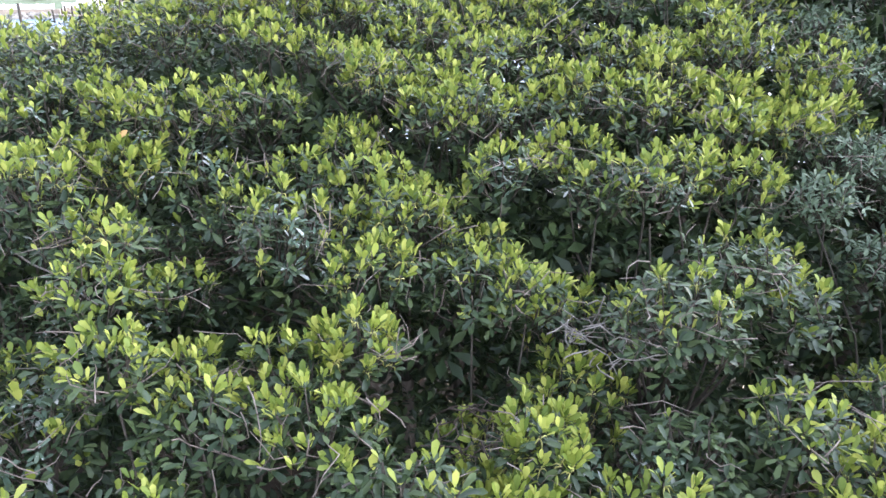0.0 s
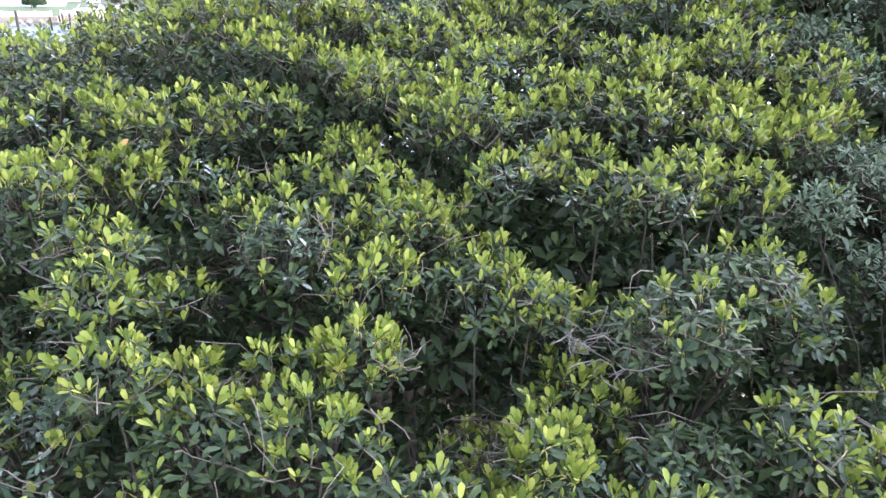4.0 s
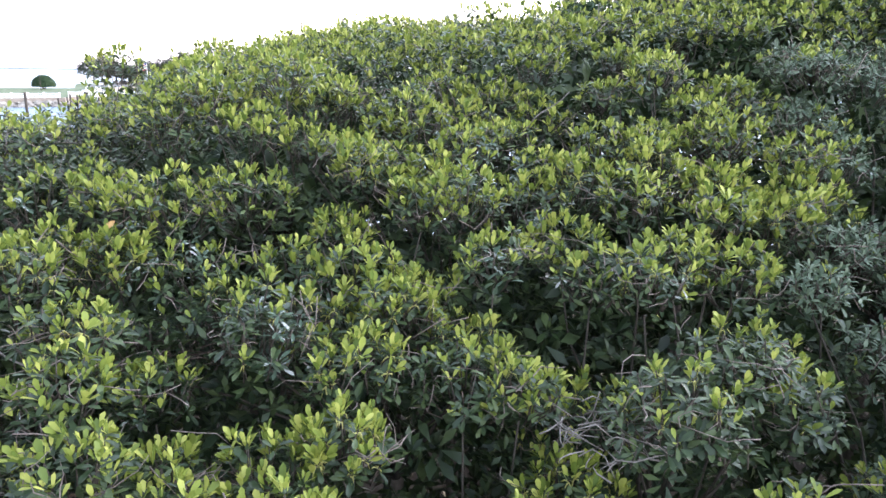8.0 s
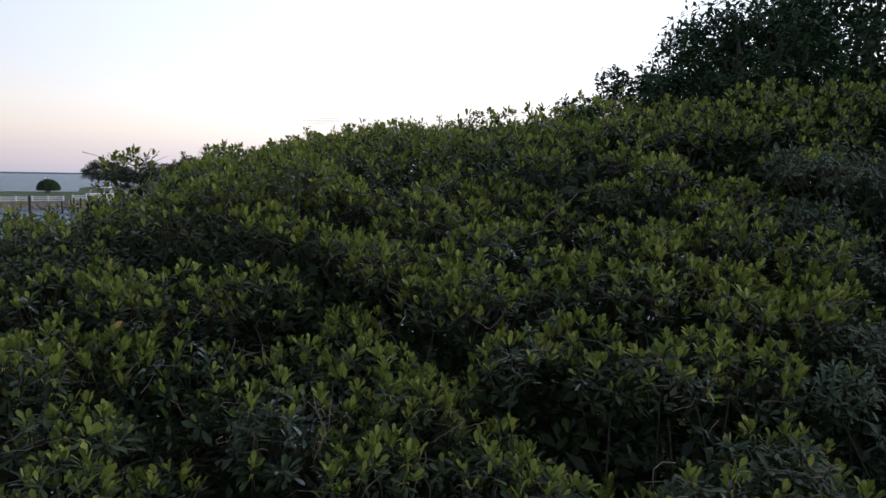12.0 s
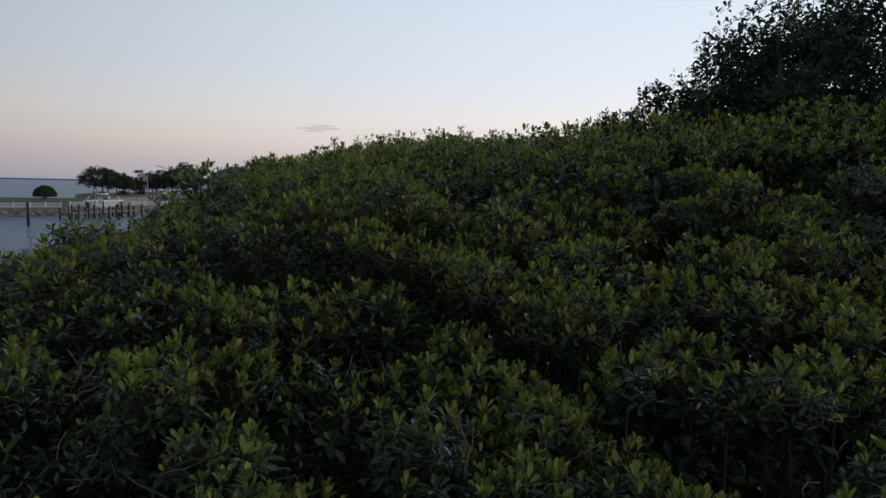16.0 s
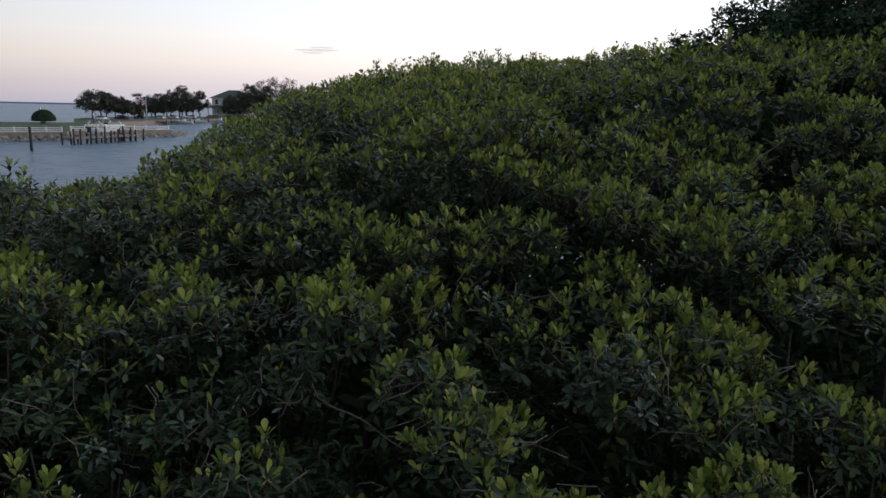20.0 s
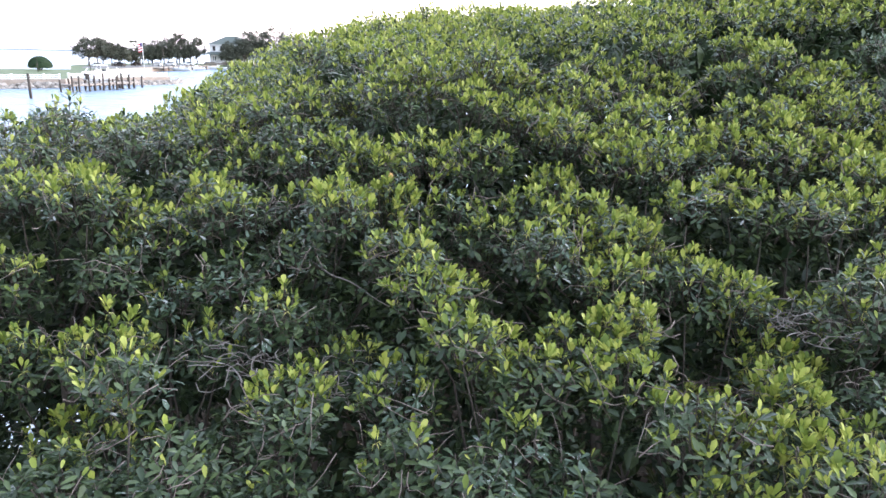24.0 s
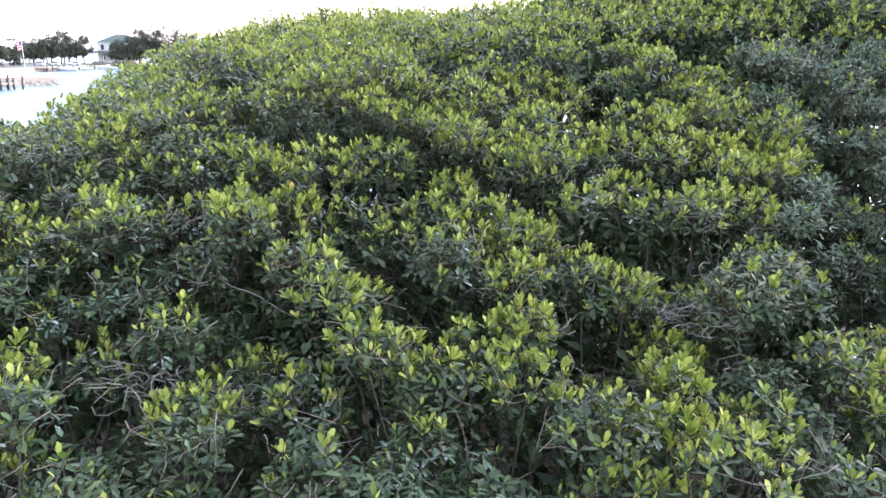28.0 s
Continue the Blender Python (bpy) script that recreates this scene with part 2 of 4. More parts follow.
def box(bm, c, s, bevel=0.0, turn=None):
    m = Matrix.Translation(c) @ (turn or Matrix.Identity(4)) @ Matrix.Diagonal((*s, 1))
    made = bmesh.ops.create_cube(bm, size=1.0, matrix=m)
    if bevel:
        edges = {e for v in made["verts"] for e in v.link_edges}
        bmesh.ops.bevel(bm, geom=list(edges), offset=bevel, segments=1, affect="EDGES")
    return bm


def boxed(c, s, bevel=0.0, turn=None):
    return box(bmesh.new(), c, s, bevel, turn)


def tube(points, radii, sides=6):
    """Vertices and triangles of a round bar along points."""
    pts = np.array(points, float)
    way = np.gradient(pts, axis=0)
    way /= np.linalg.norm(way, axis=1)[:, None] + 1e-9
    ref = np.array([0.31, 0.83, 0.46])
    side = np.cross(way, ref)
    side /= np.linalg.norm(side, axis=1)[:, None] + 1e-9
    up = np.cross(side, way)
    a = np.arange(sides) * 2 * np.pi / sides
    ring = side[:, None] * np.cos(a)[None, :, None] + up[:, None] * np.sin(a)[None, :, None]
    v = (pts[:, None] + ring * np.array(radii, float)[:, None, None]).reshape(-1, 3)
    f = []
    for i in range(len(pts) - 1):
        for j in range(sides):
            p, q = i * sides + j, i * sides + (j + 1) % sides
            f += [(p, q, q + sides), (p, q + sides, p + sides)]
    last = (len(pts) - 1) * sides
    for j in range(1, sides - 1):
        f += [(0, j + 1, j), (last, last + j, last + j + 1)]
    return v, np.array(f)


class Pile:
    """Gathers triangles of many pieces for one mesh."""

    def __init__(self):
        self.v, self.f, self.m, self.count = [], [], [], 0

    def put(self, v, f, m=0):
        self.v.append(v)
        self.f.append(np.asarray(f) + self.count)
        self.m.append(np.full(len(f), m) if np.isscalar(m) else m)
        self.count += len(v)

    def mesh(self, name, materials, smooth=True):
        me = bpy.data.meshes.new(name)
        for mat in materials:
            me.materials.append(mat)
        if not self.v:
            return me
        v, f, m = np.concatenate(self.v), np.concatenate(self.f), np.concatenate(self.m)
        me.vertices.add(len(v))
        me.vertices.foreach_set("co", v.astype(np.float32).ravel())
        me.loops.add(len(f) * 3)
        me.loops.foreach_set("vertex_index", f.astype(np.int32).ravel())
        me.polygons.add(len(f))
        me.polygons.foreach_set("loop_start", np.arange(0, len(f) * 3, 3, dtype=np.int32))
        me.polygons.foreach_set("material_index", m.astype(np.int32))
        me.polygons.foreach_set("use_smooth", np.full(len(f), smooth))
        me.update(calc_edges=True)
        return me

    def part(self, name, materials, parent=None, label="", smooth=True):
        ob = new(name, self.mesh(name, materials, smooth))
        if parent:
            ob.parent = parent
        if label:
            ob["label"] = label
        return ob


rng = np.random.default_rng(7)


def unit(v):
    return v / (math.sqrt(float(np.dot(v, v))) + 1e-9)


def basis(axis, spin):
    """A turn whose z axis lies along axis."""
    a, b, c = (float(q) for q in axis)
    n = math.sqrt(a * a + b * b + c * c) + 1e-9
    a, b, c = a / n, b / n, c / n
    rx, ry, rz = (0.2, 0.97, 0.1) if abs(b) < 0.9 else (1.0, 0.0, 0.0)
    x, y, z = ry * c - rz * b, rz * a - rx * c, rx * b - ry * a
    n = math.sqrt(x * x + y * y + z * z) + 1e-9
    x, y, z = x / n, y / n, z / n
    u, v, w = b * z - c * y, c * x - a * z, a * y - b * x
    k, s = math.cos(spin), math.sin(spin)
    return np.array(((k * x + s * u, k * u - s * x, a), (k * y + s * v, k * v - s * y, b), (k * z + s * w, k * w - s * z, c)))


# ---- leaves ----
SECTIONS = {0: ((0.24, 0.52), (0.58, 1.0), (0.87, 0.74)), 1: ((0.32, 0.70), (0.76, 0.96)), 2: ((0.60, 1.0),)}


def leaf(length, width, lift, droop, fold, level):
    """One obovate leaf that springs from the origin along +x, raised by lift (radians), bending down by droop."""
    rows = SECTIONS[level]
    s = np.array([0.0] + [r[0] for r in rows] + [1.0])
    bend = lift - droop * s
    x = np.concatenate([[0], np.cumsum(np.diff(s) * np.cos((bend[1:] + bend[:-1]) / 2))]) * length
    z = np.concatenate([[0], np.cumsum(np.diff(s) * np.sin((bend[1:] + bend[:-1]) / 2))]) * length
    x += 0.012
    v, f = [(x[0], 0, z[0])], []
    for i, (_, w) in enumerate(rows, 1):
        up = fold * w * width * 0.5
        nx, nz = -math.sin(bend[i]), math.cos(bend[i])
        v += [(x[i] + nx * up, w * width / 2, z[i] + nz * up), (x[i], 0, z[i]), (x[i] + nx * up, -w * width / 2, z[i] + nz * up)]
    v.append((x[-1], 0, z[-1]))
    n = len(rows)
    f += [(0, 2, 1), (0, 3, 2)]
    for i in range(n - 1):
        a, b = 1 + 3 * i, 4 + 3 * i
        f += [(a, a + 1, b + 1), (a, b + 1, b), (a + 1, a + 2, b + 2), (a + 1, b + 2, b + 1)]
    a, tip = 1 + 3 * (n - 1), 3 * n + 1
    f += [(a, a + 1, tip), (a + 1, a + 2, tip)]
    return np.array(v), np.array(f)


def turned(v, a):
    c, s = math.cos(a), math.sin(a)
    return v @ np.array([[c, s, 0], [-s, c, 0], [0, 0, 1]])


def rosette(young, old, level, size=0.066, slim=0.41, mats=(0, 1), bloom=False):
    """A whorl of leaves round a twig's end: upright young ones above, spreading old ones below."""
    p = Pile()
    turn = rng.uniform(0, 6.28)
    for i in range(young):
        turn += 2.4 + rng.normal(0, 0.25)
        L = size * rng.uniform(0.6, 1.0)
        v, f = leaf(L, L * slim * rng.uniform(0.95, 1.25), rng.uniform(0.75, 1.42), rng.uniform(-0.15, 0.3), 0.25, level)
        v[:, 2] += 0.010 + 0.005 * i
        p.put(turned(v, turn), f, mats[1])
    for i in range(old):
        turn += 2.4 + rng.normal(0, 0.3)
        L = size * rng.uniform(0.8, 1.15)
        v, f = leaf(L, L * slim * rng.uniform(0.8, 1.05), rng.uniform(-0.3, 0.85), rng.uniform(0.1, 0.9), rng.uniform(0.12, 0.42), max(level, 1))
        v[:, 2] -= 0.005 * i
        p.put(turned(v, turn), f, mats[0])
    if bloom and level == 0:
        for i in range(4):
            a, r = rng.uniform(0, 6.28), rng.uniform(0.014, 0.030)
            end = np.array([math.cos(a) * r, math.sin(a) * r, -rng.uniform(0.006, 0.026)])
            v, f = tube([(0, 0, -0.005), end * 0.7 + (0, 0, 0.006), end * 1.3 + (0, 0, -0.012)], [0.002, 0.0038, 0.001], 3)
            p.put(v, f, 2)
    if level == 0:
        v, f = tube([(0, 0, 0.01), (0, 0, -0.05), (0.004, 0.002, -0.10)], [0.003, 0.0038, 0.0045], 3)
        p.put(v, f, 3)
    return p


LEAF_MATS = [M["mature"], M["young"], M["bloom"], M["twig"], M["stained"], M["grey"]]
KINDS = {
    "bright": dict(young=10, old=7, bloom=True),
    "fresh": dict(young=6, old=8, bloom=True),
    "plain": dict(young=2, old=10),
    "dark": dict(young=0, old=11),
    "stained": dict(young=0, old=10, size=0.062, mats=(4, 4), slim=0.36),
    "grey": dict(young=3, old=10, size=0.060, slim=0.36, mats=(5, 5)),
}
WHORLS = {}
for level in (0, 1, 2):
    for kind, args in KINDS.items():
        args = dict(args)
        if level == 1:
            args["old"] = int(args["old"] * 0.65)
            args["young"] = int(args["young"] * 0.7 + 0.5)
        if level == 2:
            args["bloom"] = False
            args["old"] = max(4, args["old"] // 2 + 1)
            args["young"] = args["young"] // 2 + args["young"] % 2
        WHORLS[level, kind] = []
        for _ in range(6 if level == 0 else 4):
            p = rosette(level=level, **args)
            WHORLS[level, kind].append((np.concatenate(p.v), np.concatenate(p.f), np.concatenate(p.m), p))
WHORL_MESH = {(kind, i): WHORLS[0, kind][i][3].mesh("sprig", LEAF_MATS) for kind in KINDS for i in range(6)}


# ---- water, mud bank and far shore ----
def sheet(name, corners, z, material, label, category):
    me = bpy.data.meshes.new(name)
    me.from_pydata([(x, y, z) for x, y in corners], [], [tuple(range(len(corners)))])
    me.materials.append(material)
    return tagged(new(name, me), label, category, kind="structure")


sheet("water", [(-4600, -600), (4600, -600), (4600, 4600), (-4600, 4600)], 0.0, M["water"],
      "grey-blue rippled bay water reflecting the dusk sky", "water")

bm = bmesh.new()
bmesh.ops.create_grid(bm, x_segments=40, y_segments=60, size=1.0)
for v in bm.verts:
    x, y = v.co.x * 14.6 + 5.6, v.co.y * 15.4 + 14.8
    edge = min(v.co.x + 1, 1 - v.co.x, v.co.y + 1, 1 - v.co.y)
    v.co = (x, y, -0.5 + 1.0 * min(1.0, edge * 10) + 0.12 * noise.noise((x * 0.8, y * 0.8, 0)))
tagged(part("ground", bm, M["mud"]), "dark wet mud bank under the mangroves", "ground", kind="structure")


def slab(name, outline, low, high, material, label, category):
    bm = bmesh.new()
    face = bm.faces.new([bm.verts.new((x, y, high)) for x, y in outline])
    made = bmesh.ops.extrude_face_region(bm, geom=[face])
    bmesh.ops.translate(bm, vec=(0, 0, low - high), verts=[g for g in made["geom"] if isinstance(g, bmesh.types.BMVert)])
    bmesh.ops.recalc_face_normals(bm, faces=bm.faces)
    return tagged(part(name, bm, material), label, category, kind="structure")


LAND = 1.5
slab("lawn", [(-188, 27.3), (-75.8, 143.2), (-77.7, 149.6), (-64.2, 168.0), (-66.4, 172.4), (-80, 184), (-104, 214), (-107, 262), (-109, 300), (-105, 340), (-60, 346), (60, 346),
              (60, 420), (-60, 420), (-118, 400), (-150, 380), (-149, 330), (-147, 298), (-141, 277), (-112, 219), (-132, 209), (-170, 200), (-230, 150)],
     -1.0, LAND, M["lawn"], "mown green lawn on a low spit of land", "lawn")
slab("road", [(-110, 236), (-110, 262), (-112, 300), (-110, 334), (-124, 350), (-136, 282), (-128, 260), (-119, 240)],
     LAND - 0.1, LAND + 0.03, M["asphalt"], "pale grey asphalt parking strip behind the basin", "road")
slab("seawall", [(-188.2, 27.0), (-75.2, 143.1), (-77.1, 149.5), (-63.6, 167.9), (-66.0, 172.8), (-79.6, 184.4), (-103.5, 215.0), (-106.5, 262), (-108.5, 300), (-104.5, 340), (-105.2, 340),
                 (-109.3, 300), (-107.4, 262.2), (-104.4, 214.4), (-80.2, 183.8), (-66.6, 172.2), (-64.2, 168.1), (-77.7, 149.7), (-75.8, 143.3), (-188.6, 27.4)],
     -1.0, LAND + 0.08, M["concrete"], "low pale concrete seawall along the shore", "seawall")
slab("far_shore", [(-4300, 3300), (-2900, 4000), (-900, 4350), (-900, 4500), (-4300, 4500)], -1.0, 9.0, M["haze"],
     "strip of wooded shore across the bay, painted hazy blue", "backdrop")

# riprap along the foot of the seawall
riprap = Pile()
bm = bmesh.new()
bmesh.ops.create_icosphere(bm, subdivisions=1, radius=1.0)
ball = np.array([v.co[:] for v in bm.verts])
ball_f = np.array([[v.index for v in f.verts] for f in bm.faces])
bm.free()


def rocks(pile, a, b, width, count, low, high):
    a, b = np.array(a, float), np.array(b, float)
    along = unit(b - a)
    out = np.array([along[1], -along[0]])
    for _ in range(count):
        s, w = rng.uniform(), rng.uniform()
        c = a + (b - a) * s + out * w * width
        size = rng.uniform(0.35, 0.75) * np.array([rng.uniform(0.7, 1.3), rng.uniform(0.7, 1.3), rng.uniform(0.55, 0.9)])
        v = (ball * (1 + rng.normal(0, 0.10, ball.shape))) @ basis(rng.normal(0, 1, 3), rng.uniform(0, 6)).T * size
        pile.put(v + (c[0], c[1], high + (low - high) * w + rng.normal(0, 0.1)), ball_f)


rocks(riprap, (-119, 98), (-75.0, 143.0), 2.4, 560, -0.1, 0.75)
rocks(riprap, (-76.8, 149.4), (-63.4, 167.8), 2.2, 260, -0.1, 0.6)
rocks(riprap, (-63.9, 166.5), (-66.2, 181.0), 1.8, 190, -0.15, 0.45)
tagged(riprap.part("riprap", [M["stone"]], smooth=False), "grey-brown riprap stones at the foot of the seawall", "stones", kind="stuff")


# ---- mangrove canopy ----
HOLLOWS = ((1.72, 2.70, 0.32, 0.8), (2.05, 3.12, 0.32, 0.75), (-2.2, 2.98, 0.24, 0.4), (2.32, 3.5, 0.42, 0.85), (-1.95, 2.58, 0.28, 0.45), (-2.58, 2.45, 0.28, 0.35), (-1.4, 3.66, 0.32, 0.5), (0.16, 2.60, 0.25, 0.45),
           (0.0, 2.33, 0.16, 0.35), (-0.62, 1.72, 0.2, 0.2), (-3.05, 2.95, 0.3, 0.35), (0.7, 5.6, 0.35, 0.4), (2.9, 4.6, 0.4, 0.45), (-2.45, 3.95, 0.3, 0.4),
           (-3.4, 2.2, 0.35, 0.4), (-5.0, 9.0, 1.3, 0.2), (-0.95, 2.62, 0.18, 0.25), (0.75, 2.75, 0.2, 0.3), (0.85, 1.75, 0.2, 0.3),
           (-3.9, 6.3, 0.9, 0.28), (-3.15, 6.95, 0.55, 0.42))
RISES = ((1.5, 8.0, 1.4, 0.15), (-1.54, 2.72, 0.2, 0.2), (-1.32, 3.3, 0.22, 0.22), (-0.21, 2.92, 0.22, 0.24), (-0.52, 2.34, 0.24, 0.22), (-1.9, 3.5, 0.28, 0.2),
         (1.2, 2.72, 0.26, 0.22), (1.14, 4.05, 0.4, 0.26), (-1.4, 5.0, 0.6, 0.3), (-0.2, 4.75, 0.45, 0.2))


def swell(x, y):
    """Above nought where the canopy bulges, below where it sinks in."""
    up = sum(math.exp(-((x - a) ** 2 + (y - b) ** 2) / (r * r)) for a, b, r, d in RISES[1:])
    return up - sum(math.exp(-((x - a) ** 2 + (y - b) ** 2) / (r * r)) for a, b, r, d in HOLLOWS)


def canopy(x, y):
    """The height of the mangroves' leafy top."""
    z = 5.35 + 0.40 * (min(y, 6.8) - 1.5) + 0.10 * max(0.0, min(y, 19.0) - 6.8) - 0.25 * max(0.0, y - 20.0)
    z += 0.16 * min(1.0, max(0.0, (y - 6.0) / 3))
    z += 0.12 * x * min(1.0, max(0.0, (y - 4.5) / 3))
    z += 0.10 * min(1.0, max(0.0, -1.8 - x)) * min(1.0, max(0.0, (y - 3.5) / 2))
    z -= (0.20 + 0.10 * min(1.0, max(0.0, (y - 7.0) / 2)) - 0.14 * min(1.0, max(0.0, (y - 12.0) / 4))) * max(0.0, -x - 3.0) * min(1.0, max(0.0, (y - 3.5) / 3))
    edge = -7.9 + 0.04 * y
    z -= min(3.0, 0.9 * math.exp(-(x - edge) / 0.9))
    z -= 0.5 * max(0.0, 0.9 - y) ** 1.3
    z -= 0.13 * min(1.0, max(0.0, (y - 8.0) / 3))
    z -= 0.25 * min(1.0, max(0.0, (x + 1.5) / 2)) * min(1.0, max(0.0, (y - 7.0) / 4))
    z -= 0.17 * min(1.0, max(0.0, (-1.2 - x) / 2)) * min(1.0, max(0.0, (x + 6.2) / 1.6)) * min(1.0, max(0.0, (y - 5.0) / 2))
    for hx, hy, r, d in HOLLOWS:
        z -= d * math.exp(-((x - hx) ** 2 + (y - hy) ** 2) / (r * r))
    for hx, hy, r, d in RISES:
        z += d * math.exp(-((x - hx) ** 2 + (y - hy) ** 2) / (r * r))
    return z - 0.05 + 0.14 * noise.noise((x * 1.0, y * 1.0, 3.1)) + 0.22 * noise.noise((x * 2.3, y * 2.3, 8.0))


WHITENED = ((-0.7, 3.4, 0.42), (-3.0, 2.95, 0.28), (1.08, 3.68, 0.25), (-3.27, 3.5, 0.3), (-1.55, 3.95, 0.3), (0.95, 5.3, 0.3), (0.35, 4.3, 0.25), (-1.0, 1.7, 0.3),
            (-2.4, 3.6, 0.2), (0.4, 3.4, 0.3), (-1.75, 2.3, 0.25))


def grid_points(x0, x1, y0, y1, step):
    out = []
    rows = int((y1 - y0) / (step * 0.87))
    for j in range(rows + 1):
        for i in range(int((x1 - x0) / step) + 1):
            x = x0 + (i + 0.5 * (j % 2)) * step + rng.normal(0, step * 0.17)
            y = y0 + j * step * 0.87 + rng.normal(0, step * 0.17)
            out.append((x, y))
    return out


def thicket(x, y):
    """Whether the mangroves reach there."""
    return -8.2 + 0.04 * y < x < 0.66 * (y + 1.5) + 2.4


def heart(x, y):
    """The part of the thicket that is built of the finest leaves."""
    return -1.7 - 0.64 * (y + 1.3) - 0.8 < x < max(0.64 * (y + 0.3), 0.85 * (y + 1.3) - 1.47) + 0.8


# where each mangrove stands
STANDS = [p for p in grid_points(-7.2, 4.6, 0.9, 6.0, 1.65) if thicket(*p)]
STANDS += [p for p in grid_points(-6.8, 9.5, 7.4, 12.5, 2.3) if thicket(*p)]
STANDS += [p for p in grid_points(-6.2, 11.5, 14.4, 22.5, 3.2) if thicket(*p)]
stand_xy = np.array(STANDS)

CLUMPS = [(x, y, 0.45, 0) for x, y in grid_points(-7.9, 6.0, 0.35, 6.6, 0.45) if thicket(x, y) and heart(x, y)]
CLUMPS += [(x, y, 0.54, 1) for x, y in grid_points(-7.6, 8.5, 6.95, 9.6, 0.54) if thicket(x, y) and heart(x, y)]
CLUMPS += [(x, y, 0.62, 2) for x, y in grid_points(-7.4, 13.5, 10.05, 15.0, 0.62) if thicket(x, y)]
CLUMPS += [(x, y, 0.74, 2) for x, y in grid_points(-7.2, 15.5, 15.5, 23.0, 0.74) if thicket(x, y)]
CLUMPS += [(x, y, 0.66, 2) for x, y in grid_points(-7.9, 9.5, 0.4, 9.6, 0.66) if thicket(x, y) and not heart(x, y)]
CLUMPS = [c for c in CLUMPS if not any(d >= 0.7 and math.hypot(c[0] - x, c[1] - y) < 0.75 * r for x, y, r, d in HOLLOWS)]
of_stand = {i: [] for i in range(len(STANDS))}
for c in CLUMPS:
    of_stand[int(((stand_xy - c[:2]) ** 2).sum(1).argmin())].append(c)

singles = 0
for i, (sx, sy) in enumerate(STANDS):
    mine = sorted(of_stand[i], key=lambda c: c[1])
    if not mine:
        continue
    top = canopy(sx, sy)
    whitened = any((sx - x) ** 2 + (sy - y) ** 2 < 0.8 for x, y, _ in WHITENED)
    greyish = sx > 2.2 and 3.0 < sy < 7.5
    label = ("mangrove with grey-green narrow leaves and pale twigs" if greyish else
             "leafy mangrove with bird-whitened leaves and bare twigs" if whitened else
             "dense mangrove with glossy dark leaves and yellow-green shoots")
    tree = thing("mangrove_tree", label, "mangrove", group="mangroves of the thicket", at=(sx, sy, 0.35))
    here = np.array([sx, sy, 0.35])
    fork = np.array([sx + rng.normal(0, 0.1), sy + rng.normal(0, 0.1), top - 1.45])
    v, f = tube([here - here, (fork - here) * 0.35 + rng.normal(0, 0.08, 3) * (1, 1, 0), (fork - here) * 0.7 + rng.normal(0, 0.08, 3) * (1, 1, 0), fork - here],
                [0.085, 0.07, 0.055, 0.04], 7)
    p = Pile()
    p.put(v, f)
    p.part("trunk", [M["trunk"]], tree)
    for k in range(4):
        a = rng.uniform(0, 6.28)
        r = rng.uniform(0.3, 0.55)
        h = rng.uniform(0.5, 0.9)
        p = Pile()
        p.put(*tube([(0, 0, h), (0.5 * r * math.cos(a), 0.5 * r * math.sin(a), h * 0.85), (r * math.cos(a), r * math.sin(a), -0.1)], [0.03, 0.026, 0.02], 5))
        p.part("prop_root", [M["trunk"]], tree)
    limbs, twigs, crown, dry, mesh_count = Pile(), Pile(), Pile(), Pile(), 0
    cell = 0.9 if sy < 6.7 else 1.3 if sy < 13 else 1.8
    # Coarse whorls added under the crown to screen bright water behind it
    for k in range(80 if sy < 10 else 50):
        place = np.array([rng.uniform(-cell, cell), rng.uniform(-cell, cell), rng.uniform(1.0, top - 1.1)])
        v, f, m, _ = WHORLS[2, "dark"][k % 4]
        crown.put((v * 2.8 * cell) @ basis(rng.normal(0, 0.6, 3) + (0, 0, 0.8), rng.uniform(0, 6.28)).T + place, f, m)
    for cx, cy, step, level in mine:
        z = canopy(cx, cy) + rng.normal(0.03, (0.11, 0.08, 0.06)[level])
        R = step * rng.uniform(0.39, 0.60)
        H = R * rng.uniform(0.55, 1.0)
        root = np.array([cx, cy, z - H - 0.12 * step / 0.4])
        mid = (fork + root) / 2 + rng.normal(0, 0.06, 3) + (0, 0, -0.08)
        bend = (mid + root) / 2 + rng.normal(0, 0.05, 3)
        v, f = tube(np.array([fork, mid, bend, root]) - here, [0.016, 0.010, 0.007, 0.005], 5 if level == 0 else 3)
        if level == 0 and cy < 4.7:
            one = Pile()
            one.put(v, f)
            one.part("limb", [M["twig"]], tree)
        else:
            limbs.put(v, f)
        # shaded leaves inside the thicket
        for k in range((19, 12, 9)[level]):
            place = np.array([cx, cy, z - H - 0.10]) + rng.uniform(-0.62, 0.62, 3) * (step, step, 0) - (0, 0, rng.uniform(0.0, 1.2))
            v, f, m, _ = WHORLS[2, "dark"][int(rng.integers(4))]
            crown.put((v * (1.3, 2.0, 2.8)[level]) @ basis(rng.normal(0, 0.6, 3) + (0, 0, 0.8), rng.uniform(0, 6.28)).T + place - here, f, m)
        # Painted light in leaf mix: paler on rises, darker in hollows and in front
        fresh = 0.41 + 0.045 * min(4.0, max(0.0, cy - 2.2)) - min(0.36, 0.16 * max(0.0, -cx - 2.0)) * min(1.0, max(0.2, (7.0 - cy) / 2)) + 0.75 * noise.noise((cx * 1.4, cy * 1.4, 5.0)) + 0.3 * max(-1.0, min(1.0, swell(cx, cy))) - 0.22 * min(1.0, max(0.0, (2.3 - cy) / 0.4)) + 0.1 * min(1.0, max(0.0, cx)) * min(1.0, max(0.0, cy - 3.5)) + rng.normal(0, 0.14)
        n = (int(185 * R), 28, 19)[level]
